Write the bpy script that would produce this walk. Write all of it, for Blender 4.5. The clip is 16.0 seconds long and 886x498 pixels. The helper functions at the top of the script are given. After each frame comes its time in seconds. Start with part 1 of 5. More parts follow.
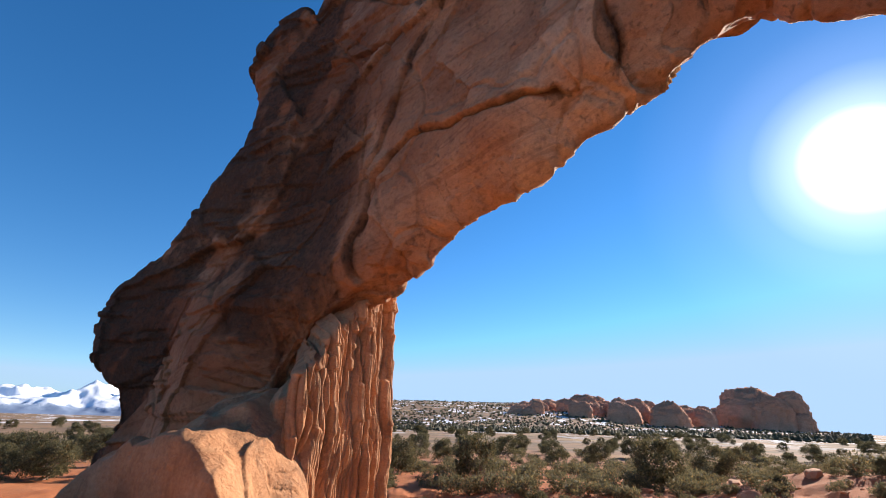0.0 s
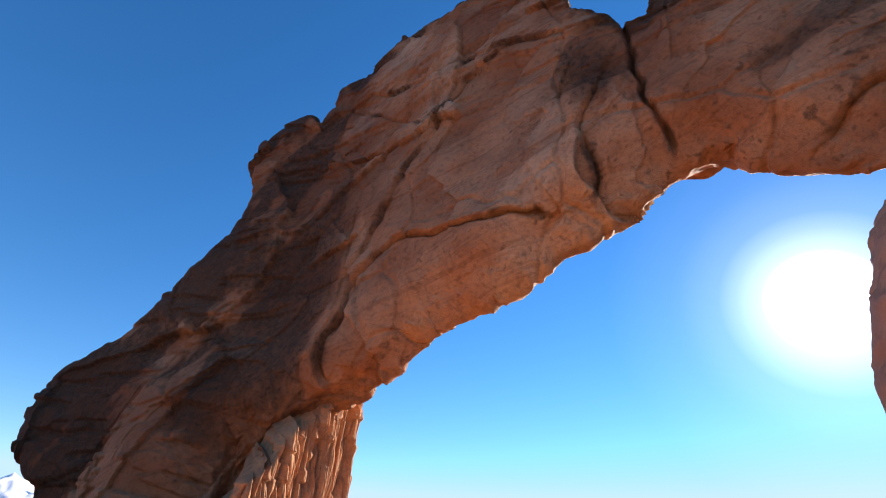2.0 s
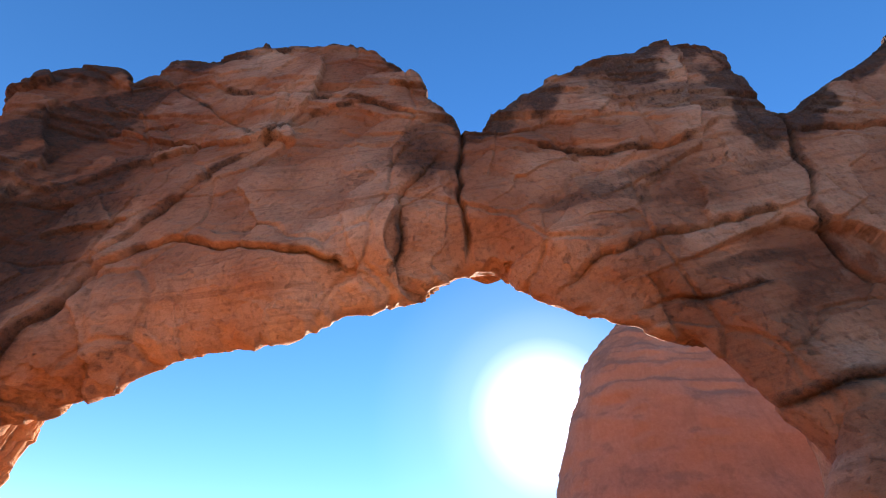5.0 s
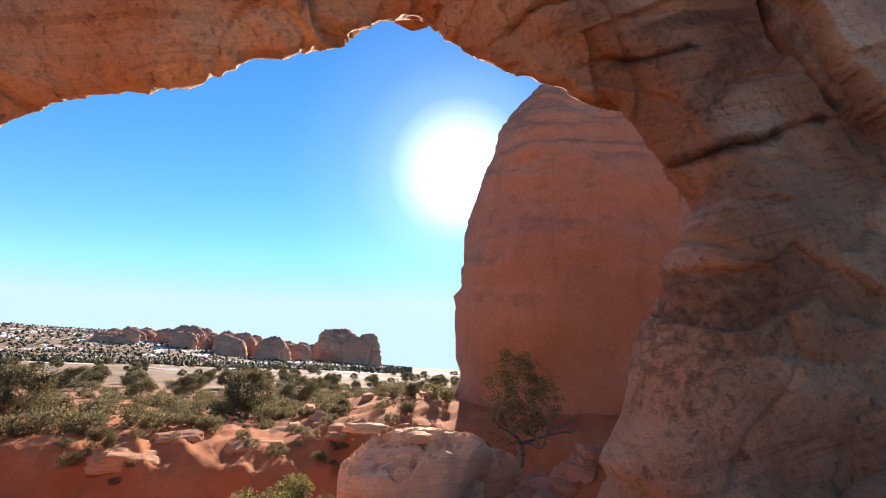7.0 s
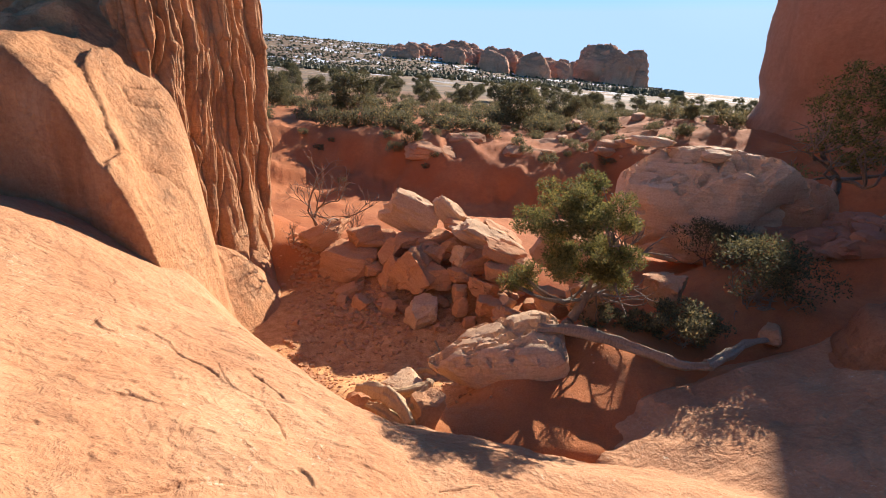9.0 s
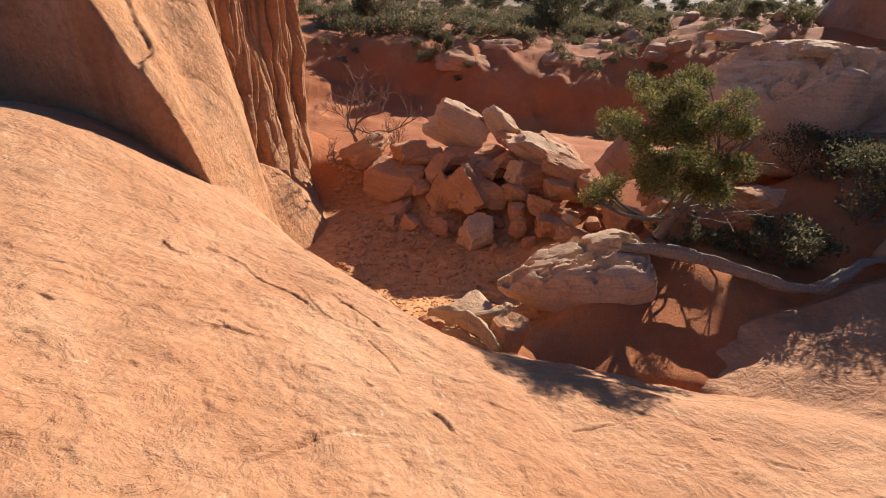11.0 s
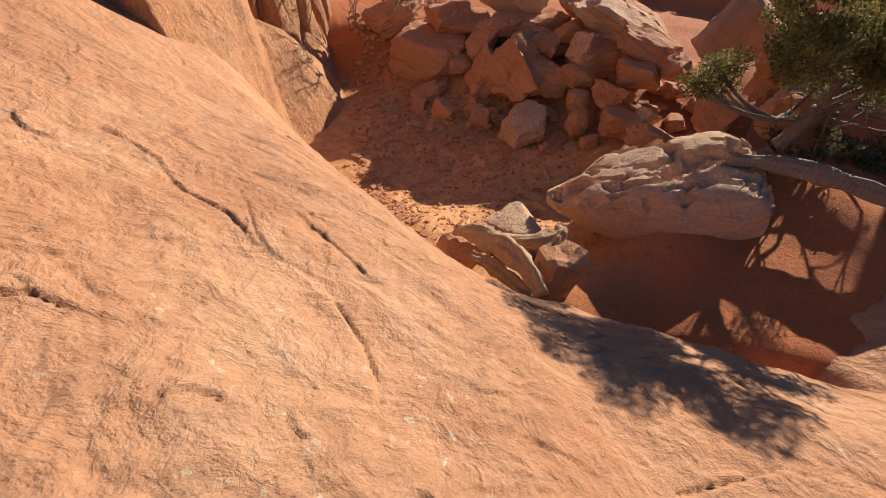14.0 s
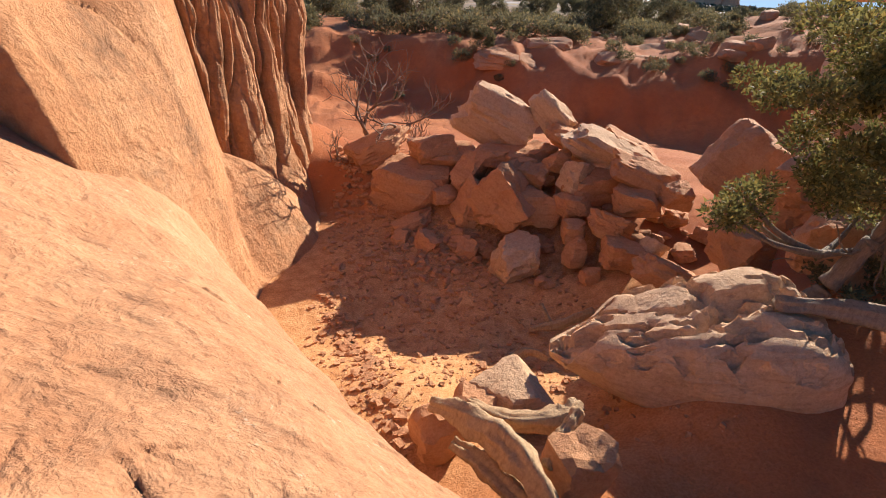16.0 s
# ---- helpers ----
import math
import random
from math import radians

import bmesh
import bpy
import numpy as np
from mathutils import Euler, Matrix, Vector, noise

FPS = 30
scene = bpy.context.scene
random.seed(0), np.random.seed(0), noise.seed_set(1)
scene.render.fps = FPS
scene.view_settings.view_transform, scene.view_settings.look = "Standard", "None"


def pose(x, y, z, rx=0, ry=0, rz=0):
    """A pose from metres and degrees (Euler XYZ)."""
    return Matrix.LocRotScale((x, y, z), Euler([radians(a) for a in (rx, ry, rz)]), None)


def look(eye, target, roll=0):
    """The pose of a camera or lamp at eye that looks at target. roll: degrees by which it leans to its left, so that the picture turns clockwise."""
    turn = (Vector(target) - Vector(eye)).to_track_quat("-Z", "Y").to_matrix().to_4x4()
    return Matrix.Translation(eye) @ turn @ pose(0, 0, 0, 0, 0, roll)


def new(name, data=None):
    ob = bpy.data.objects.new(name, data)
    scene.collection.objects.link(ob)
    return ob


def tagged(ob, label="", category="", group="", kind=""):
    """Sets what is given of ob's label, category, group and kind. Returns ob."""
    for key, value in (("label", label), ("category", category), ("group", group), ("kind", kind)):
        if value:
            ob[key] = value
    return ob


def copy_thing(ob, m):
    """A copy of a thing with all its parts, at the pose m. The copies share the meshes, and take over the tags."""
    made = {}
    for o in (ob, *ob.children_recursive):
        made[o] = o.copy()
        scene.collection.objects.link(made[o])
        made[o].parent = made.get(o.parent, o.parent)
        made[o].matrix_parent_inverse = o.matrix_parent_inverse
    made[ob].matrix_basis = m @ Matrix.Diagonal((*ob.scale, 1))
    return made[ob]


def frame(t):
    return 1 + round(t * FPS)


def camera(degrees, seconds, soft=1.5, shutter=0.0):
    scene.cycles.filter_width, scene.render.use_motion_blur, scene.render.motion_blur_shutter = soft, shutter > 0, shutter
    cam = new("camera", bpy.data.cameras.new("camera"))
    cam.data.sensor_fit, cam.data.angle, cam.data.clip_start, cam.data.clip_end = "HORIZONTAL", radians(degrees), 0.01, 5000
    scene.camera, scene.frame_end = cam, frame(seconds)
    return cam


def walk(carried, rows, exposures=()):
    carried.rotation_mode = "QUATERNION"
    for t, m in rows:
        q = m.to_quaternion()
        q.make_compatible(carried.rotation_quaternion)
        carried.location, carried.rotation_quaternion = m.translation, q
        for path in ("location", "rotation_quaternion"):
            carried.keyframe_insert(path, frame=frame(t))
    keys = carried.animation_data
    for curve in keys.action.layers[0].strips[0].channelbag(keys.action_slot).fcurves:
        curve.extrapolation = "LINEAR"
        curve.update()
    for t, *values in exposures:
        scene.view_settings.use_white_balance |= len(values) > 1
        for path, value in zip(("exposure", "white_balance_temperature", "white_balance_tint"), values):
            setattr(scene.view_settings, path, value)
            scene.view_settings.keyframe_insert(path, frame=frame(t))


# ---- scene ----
cam = camera(87.1, 16.0, soft=1.0)
PATH = [
    (0, (0.286, -0.078, 1.755), (0.25, 1.794, 2.458), 1.5),
    (0.5, (0.263, -0.058, 1.727), (0.171, 1.749, 2.579), 1.8),
    (1, (0.286, -0.032, 1.734), (0.161, 1.731, 2.67), 2.7),
    (1.5, (0.294, -0.035, 1.759), (0.206, 1.686, 2.775), 4.2),
    (2, (0.311, -0.04, 1.787), (0.332, 1.625, 2.895), 5.8),
    (2.5, (0.296, -0.043, 1.788), (0.49, 1.543, 2.99), 6.7),
    (3, (0.23, 0.005, 1.768), (0.626, 1.489, 3.049), 6.6),
    (5.5, (0.556, -0.087, 1.776), (1.412, 1.125, 3.116), 5.2),
    (6, (0.563, -0.084, 1.782), (1.626, 1.12, 2.974), 3.3),
    (6.5, (0.48, -0.022, 1.837), (1.747, 1.24, 2.732), 1.8),
    (7, (0.547, 0.047, 1.796), (1.871, 1.461, 2.294), 2.2),
    (7.5, (0.566, 0.074, 1.708), (1.737, 1.695, 1.721), 3.7),
    (8, (0.558, 0.264, 1.604), (1.459, 2.016, 1.26), 4.2),
    (8.5, (0.234, 0.39, 1.523), (0.896, 2.202, 0.996), 4.3),
    (9, (0.012, 0.571, 1.404), (0.51, 2.375, 0.7), 4.5),
    (11.5, (-0.692, 1.612, 0.882), (-0.29, 3.25, -0.192), 3.4),
    (12, (-0.593, 1.854, 0.795), (-0.188, 3.428, -0.371), 3.5),
    (12.5, (-0.522, 2.124, 0.597), (-0.131, 3.637, -0.651), 3.8),
    (13, (-0.417, 2.377, 0.484), (-0.098, 3.85, -0.83), 4.8),
    (13.5, (-0.352, 2.62, 0.227), (-0.093, 4.059, -1.138), 4.6),
    (14, (-0.263, 2.852, 0.141), (-0.032, 4.28, -1.24), 4.3),
    (14.5, (-0.173, 3.096, -0.018), (0.057, 4.549, -1.373), 4.1),
    (15, (-0.084, 3.359, -0.056), (0.133, 4.904, -1.308), 3.4),
    (15.5, (-0.028, 3.651, -0.248), (0.206, 5.298, -1.358), 2.9),
    (16, (0.089, 3.96, -0.3), (0.353, 5.694, -1.261), 3.1),
]
walk(cam, [(t, look(eye, target, roll)) for t, eye, target, roll in PATH],
     [(0, 1.0, 6500, 13), (3, 1.5, 6800, 19), (5.5, 1.74, 7200, 24), (7, 1.4, 6950, 16), (7.6, 1.2, 6850, 12), (8.2, 1.24, 6750, 11), (9, 1.08, 6500, 10), (11.5, 0.73, 6450, 10), (13, 0.68, 6450, 10), (15, 0.55, 6550, 10), (16, 0.97, 6500, 10)])

# ---------------------------------------------------------------- light
SUN_AZ, SUN_EL = radians(45.0), radians(24.0)
SUN_DIR = Vector((math.sin(SUN_AZ) * math.cos(SUN_EL), math.cos(SUN_AZ) * math.cos(SUN_EL), math.sin(SUN_EL)))
world = bpy.data.worlds.new("sky")
scene.world = world
world.use_nodes = True
wn, wl = world.node_tree.nodes, world.node_tree.links
sky = wn.new("ShaderNodeTexSky")
sky.sky_type, sky.sun_disc = "NISHITA", False
sky.sun_elevation, sky.sun_rotation = SUN_EL, SUN_AZ
sky.altitude, sky.air_density, sky.dust_density, sky.ozone_density = 1500, 1.1, 0.05, 4.0
wn["Background"].inputs["Strength"].default_value = 0.088
deep = wn.new("ShaderNodeHueSaturation")
deep.inputs["Saturation"].default_value = 1.24
wl.new(sky.outputs["Color"], deep.inputs["Color"])
# the bright aureole round the sun, widened to stand in for lens bloom
aim = wn.new("ShaderNodeVectorMath")
aim.operation = "DOT_PRODUCT"
aim.inputs[1].default_value = SUN_DIR
wl.new(wn.new("ShaderNodeTexCoord").outputs["Generated"], aim.inputs[0])
halo = wn.new("ShaderNodeValToRGB")
stops = halo.color_ramp.elements
stops[0].position, stops[0].color = 0.94, (0, 0, 0, 1)
stops[1].position, stops[1].color = 0.9979, (1, 1, 1, 1)
for at, level in ((0.975, 0.02), (0.99, 0.07), (0.9963, 0.28)):
    stops.new(at).color = (level, level, level, 1)
wl.new(aim.outputs["Value"], halo.inputs["Fac"])
glow = wn.new("ShaderNodeMix")
glow.data_type, glow.blend_type = "RGBA", "ADD"
glow.inputs["Factor"].default_value = 1.0
tone = wn.new("ShaderNodeVectorMath")
tone.operation = "SCALE"
tone.inputs["Scale"].default_value = 12.0
wl.new(halo.outputs["Color"], tone.inputs[0])
haze = wn.new("ShaderNodeMix")
haze.data_type, haze.blend_type = "RGBA", "DARKEN"
haze.inputs["Factor"].default_value = 1.0
haze.inputs["B"].default_value = (2.75, 4.15, 6.0, 1)
wl.new(deep.outputs["Color"], haze.inputs["A"])
wl.new(haze.outputs["Result"], glow.inputs["A"])
wl.new(tone.outputs["Vector"], glow.inputs["B"])
wl.new(glow.outputs["Result"], wn["Background"].inputs["Color"])
sun = new("sun", bpy.data.lights.new("sun", "SUN"))
sun.data.energy, sun.data.angle, sun.data.color = 5.0, radians(0.53), (1.0, 0.9, 0.76)
sun.matrix_world = look(SUN_DIR * 50, (0, 0, 0))


# ---------------------------------------------------------------- numeric noise
def hash3(i, j, k, seed):
    h = (i * 374761393 + j * 668265263 + k * 2147483647 + seed * 1274126177) & 0xFFFFFFFF
    h = ((h ^ (h >> 13)) * 1274126177) & 0xFFFFFFFF
    h = h ^ (h >> 16)
    return (h & 0xFFFF) / 65535.0


def vnoise(p, scale=1.0, seed=0):
    """Smooth value noise in -1..1 at the places p (n x 3)."""
    q = np.asarray(p, float) * scale
    b = np.floor(q).astype(np.int64)
    f = q - b
    f = f * f * f * (f * (f * 6 - 15) + 10)
    out = 0
    for a in range(8):
        o = (a & 1, a >> 1 & 1, a >> 2 & 1)
        w = np.prod([f[:, n] if o[n] else 1 - f[:, n] for n in range(3)], axis=0)
        out = out + w * hash3(b[:, 0] + o[0], b[:, 1] + o[1], b[:, 2] + o[2], seed)
    return out * 2 - 1


def fbm(p, scale=1.0, seed=0, octaves=4, rough=0.5):
    out, amp, total = 0, 1.0, 0.0
    for n in range(octaves):
        out = out + amp * vnoise(p, scale * 2.03 ** n, seed + n)
        total += amp
        amp *= rough
    return out / total


def ridged(p, scale=1.0, seed=0, octaves=3):
    out, amp, total = 0, 1.0, 0.0
    for n in range(octaves):
        out = out + amp * (1 - 2 * np.abs(vnoise(p, scale * 2.1 ** n, seed + n)))
        total += amp
        amp *= 0.5
    return out / total


def cells(p, scale=1.0, seed=0):
    """Distance to the edge between the two nearest cell centres, 0 at the edge."""
    q = np.asarray(p, float) * scale
    b = np.floor(q).astype(np.int64)
    near = np.full((len(q), 2), 9.0)
    for i in (-1, 0, 1):
        for j in (-1, 0, 1):
            for k in (-1, 0, 1):
                c = b + (i, j, k)
                o = np.stack([hash3(c[:, 0], c[:, 1], c[:, 2], seed + n) for n in range(3)], -1)
                d = np.sqrt((((c + o) - q) ** 2).sum(1))
                near[:, 1] = np.minimum(near[:, 1], np.maximum(near[:, 0], d))
                near[:, 0] = np.minimum(near[:, 0], d)
    return near[:, 1] - near[:, 0]


def panels(p, scale=1.0, seed=0):
    """A level in -1..1 for each cell round scattered centres, with a tilt of its own."""
    q = np.asarray(p, float) * scale
    b = np.floor(q).astype(np.int64)
    near, level = np.full(len(q), 9.0), np.zeros(len(q))
    for i in (-1, 0, 1):
        for j in (-1, 0, 1):
            for k in (-1, 0, 1):
                c = b + (i, j, k)
                o = np.stack([hash3(c[:, 0], c[:, 1], c[:, 2], seed + n) for n in range(6)], -1)
                rel = q - c - o[:, :3]
                d = (rel ** 2).sum(1)
                level = np.where(d < near, 2 * o[:, 3] - 1 + (rel * (o[:, 3:] - 0.5)).sum(1) * 2.0, level)
                near = np.minimum(near, d)
    return level


def smooth(a, b, x):
    t = np.clip((np.asarray(x, float) - a) / (b - a), 0, 1)
    return t * t * (3 - 2 * t)


def seam(a, b, line):
    """Distance in a plane from the points (a, b) to a broken line, and the side on which they lie."""
    best, side = np.full(len(a), 99.0), np.zeros(len(a))
    for (x0, y0), (x1, y1) in zip(line, line[1:]):
        dx, dy = x1 - x0, y1 - y0
        t = np.clip(((a - x0) * dx + (b - y0) * dy) / (dx * dx + dy * dy), 0, 1)
        d = np.hypot(a - x0 - t * dx, b - y0 - t * dy)
        side = np.where(d < best, np.sign(dx * (b - y0) - dy * (a - x0)), side)
        best = np.minimum(best, d)
    return best, side


# ---------------------------------------------------------------- mesh helpers
def mesh_of(name, verts, faces, material, shade=True):
    me = bpy.data.meshes.new(name)
    me.from_pydata([tuple(v) for v in verts], [], [tuple(f) for f in faces])
    if shade:
        me.polygons.foreach_set("use_smooth", [True] * len(me.polygons))
    for m in material if isinstance(material, (list, tuple)) else [material]:
        me.materials.append(m)
    me.update()
    return me


def grid_faces(rows, cols, wrap=False):
    i, j = np.meshgrid(np.arange(rows - 1), np.arange(cols if wrap else cols - 1), indexing="ij")
    k = (j + 1) % cols
    return np.stack([i * cols + j, i * cols + k, (i + 1) * cols + k, (i + 1) * cols + j], -1).reshape(-1, 4)


def normals_of(v, rows, cols, wrap=False):
    g = v.reshape(rows, cols, 3)
    if wrap:
        du = np.roll(g, -1, 1) - np.roll(g, 1, 1)
    else:
        du = np.gradient(g, axis=1)
    n = np.cross(du, np.gradient(g, axis=0)).reshape(-1, 3)
    return n / np.maximum(np.linalg.norm(n, axis=1, keepdims=True), 1e-9)


def part(name, me, parent, label=""):
    ob = new(name, me)
    ob.parent = parent
    return tagged(ob, label) if label else ob


# ---------------------------------------------------------------- materials
def node_material(name):
    m = bpy.data.materials.new(name)
    m.use_nodes = True
    return m, m.node_tree.nodes, m.node_tree.links, m.node_tree.nodes["Principled BSDF"]


def tex_noise(n, l, vec, scale, detail=6, rough=0.55, stretch=None, distort=0.0):
    if stretch:
        mp = n.new("ShaderNodeMapping")
        mp.inputs["Scale"].default_value = stretch
        l.new(vec, mp.inputs["Vector"])
        vec = mp.outputs["Vector"]
    t = n.new("ShaderNodeTexNoise")
    t.inputs["Scale"].default_value, t.inputs["Detail"].default_value = scale, detail
    t.inputs["Roughness"].default_value, t.inputs["Distortion"].default_value = rough, distort
    l.new(vec, t.inputs["Vector"])
    return t.outputs["Fac"]


def ramp(n, l, fac, stops):
    r = n.new("ShaderNodeValToRGB")
    e = r.color_ramp.elements
    while len(e) < len(stops):
        e.new(0.5)
    for k, (p, c) in zip(e, stops):
        k.position, k.color = p, (*c, 1) if len(c) == 3 else c
    l.new(fac, r.inputs["Fac"])
    return r.outputs["Color"]


def mix(n, l, fac, a, b, kind="MIX"):
    x = n.new("ShaderNodeMix")
    x.data_type, x.blend_type = "RGBA", kind
    for socket, value in ((x.inputs["Factor"], fac), (x.inputs["A"], a), (x.inputs["B"], b)):
        if isinstance(value, (int, float)):
            socket.default_value = value
        elif isinstance(value, tuple):
            socket.default_value = (*value, 1)
        else:
            l.new(value, socket)
    return x.outputs["Result"]


def bump(n, l, parts, bsdf):
    last = None
    for fac, strength, distance in parts:
        b = n.new("ShaderNodeBump")
        b.inputs["Strength"].default_value, b.inputs["Distance"].default_value = strength, distance
        l.new(fac, b.inputs["Height"])
        if last:
            l.new(last, b.inputs["Normal"])
        last = b.outputs["Normal"]
    l.new(last, bsdf.inputs["Normal"])


def rock_material(name, light, mid, dark, varnish=0.0, crust=0.0, bands=5.0, size=1.0, relief=1.0, lichen=0.0, pitted=0.0, stain=0.0):
    """Sandstone: bedding bands, blotches, grain, mineral streaks, a dark crust on upward faces."""
    m, n, l, b = node_material(name)
    co = n.new("ShaderNodeTexCoord").outputs["Object"]
    big = tex_noise(n, l, co, 0.45 / size, 5, 0.6)
    bed = tex_noise(n, l, co, 1.0 / size, 5, 0.6, (0.35, 0.35, bands), 0.6)
    fine = tex_noise(n, l, co, 9.0 / size, 8, 0.7)
    grit = tex_noise(n, l, co, 60.0, 4, 0.7)
    col = ramp(n, l, big, [(0.38, mid), (0.62, light)])
    col = mix(n, l, ramp(n, l, bed, [(0.46, (0, 0, 0)), (0.74, (0.7, 0.7, 0.7))]), col, dark)
    col = mix(n, l, 0.5, col, ramp(n, l, fine, [(0.3, dark), (0.5, mid), (0.68, light)]))
    col = mix(n, l, 0.8, col, ramp(n, l, grit, [(0.3, (0.8, 0.79, 0.78)), (0.7, (1.0, 1.0, 1.0))]), "MULTIPLY")
    if varnish:
        st = tex_noise(n, l, co, 0.9 / size, 6, 0.65, (1.2, 1.2, 0.4), 0.8)
        col = mix(n, l, ramp(n, l, st, [(0.52, (0, 0, 0)), (0.64, (varnish, varnish, varnish))]), col, (0.05, 0.03, 0.022))
    if lichen:
        spots = tex_noise(n, l, co, 17.0, 5, 0.65, None, 0.6)
        where = tex_noise(n, l, co, 0.9, 4, 0.65)
        k = mix(n, l, 1.0, ramp(n, l, spots, [(0.6, (0, 0, 0)), (0.68, (1, 1, 1))]), ramp(n, l, where, [(0.52, (0, 0, 0)), (0.6, (lichen, lichen, lichen))]), "MULTIPLY")
        col = mix(n, l, k, col, (0.62, 0.52, 0.38))
    if stain:
        worn = tex_noise(n, l, co, 0.55, 8, 0.72, None, 0.7)
        speck = tex_noise(n, l, co, 7.0, 8, 0.8)
        k = mix(n, l, 1.0, ramp(n, l, worn, [(0.48, (0, 0, 0)), (0.64, (1, 1, 1))]), ramp(n, l, speck, [(0.42, (0, 0, 0)), (0.6, (stain, stain, stain))]), "MULTIPLY")
        col = mix(n, l, k, col, (0.22, 0.115, 0.065))
        k = ramp(n, l, tex_noise(n, l, co, 0.8, 6, 0.65), [(0.52, (0, 0, 0)), (0.66, (0.25, 0.25, 0.25))])
        col = mix(n, l, k, col, (0.66, 0.42, 0.25))
    if crust:
        sep = n.new("ShaderNodeSeparateXYZ")
        l.new(n.new("ShaderNodeNewGeometry").outputs["Normal"], sep.inputs["Vector"])
        up = n.new("ShaderNodeMath")
        up.operation = "MULTIPLY_ADD"
        l.new(sep.outputs["Z"], up.inputs[0])
        up.inputs[1].default_value = 0.45
        l.new(tex_noise(n, l, co, 1.6 / size, 6, 0.7), up.inputs[2])
        col = mix(n, l, ramp(n, l, up.outputs[0], [(0.59, (0, 0, 0)), (0.74, (crust, crust, crust))]), col, (0.09, 0.06, 0.045))
    l.new(col, b.inputs["Base Color"])
    b.inputs["Roughness"].default_value = 0.9
    b.inputs["Specular IOR Level"].default_value = 0.25
    more = []
    if pitted:
        pits = tex_noise(n, l, co, 3.2, 5, 0.58, None, 0.4)
        chips = n.new("ShaderNodeTexVoronoi")
        chips.feature = "DISTANCE_TO_EDGE"
        chips.inputs["Scale"].default_value = 5.0
        warp = n.new("ShaderNodeVectorMath")
        nz = n.new("ShaderNodeTexNoise")
        nz.inputs["Scale"].default_value, nz.inputs["Detail"].default_value = 2.5, 5
        l.new(co, nz.inputs["Vector"])
        l.new(nz.outputs["Color"], warp.inputs[0])
        l.new(co, warp.inputs[1])
        l.new(warp.outputs["Vector"], chips.inputs["Vector"])
        edge = ramp(n, l, chips.outputs["Distance"], [(0.0, (0, 0, 0)), (0.03, (1, 1, 1))])
        keep = ramp(n, l, tex_noise(n, l, co, 1.7, 4, 0.6), [(0.5, (1, 1, 1)), (0.62, (0, 0, 0))])
        edge = mix(n, l, keep, edge, (1.0, 1.0, 1.0))
        flecks = ramp(n, l, tex_noise(n, l, co, 11.0, 4, 0.6), [(0.3, (0, 0, 0)), (0.46, (1, 1, 1))])
        more = [(flecks, 0.3 * pitted, 0.012), (pits, 0.5 * pitted, 0.1), (edge, 0.22 * pitted, 0.01)]
    bump(n, l, more + [(bed, 0.35 * relief, 0.12 * size), (fine, 0.5 * relief, 0.06 * size), (grit, 0.3 * relief, 0.006)], b)
    return m


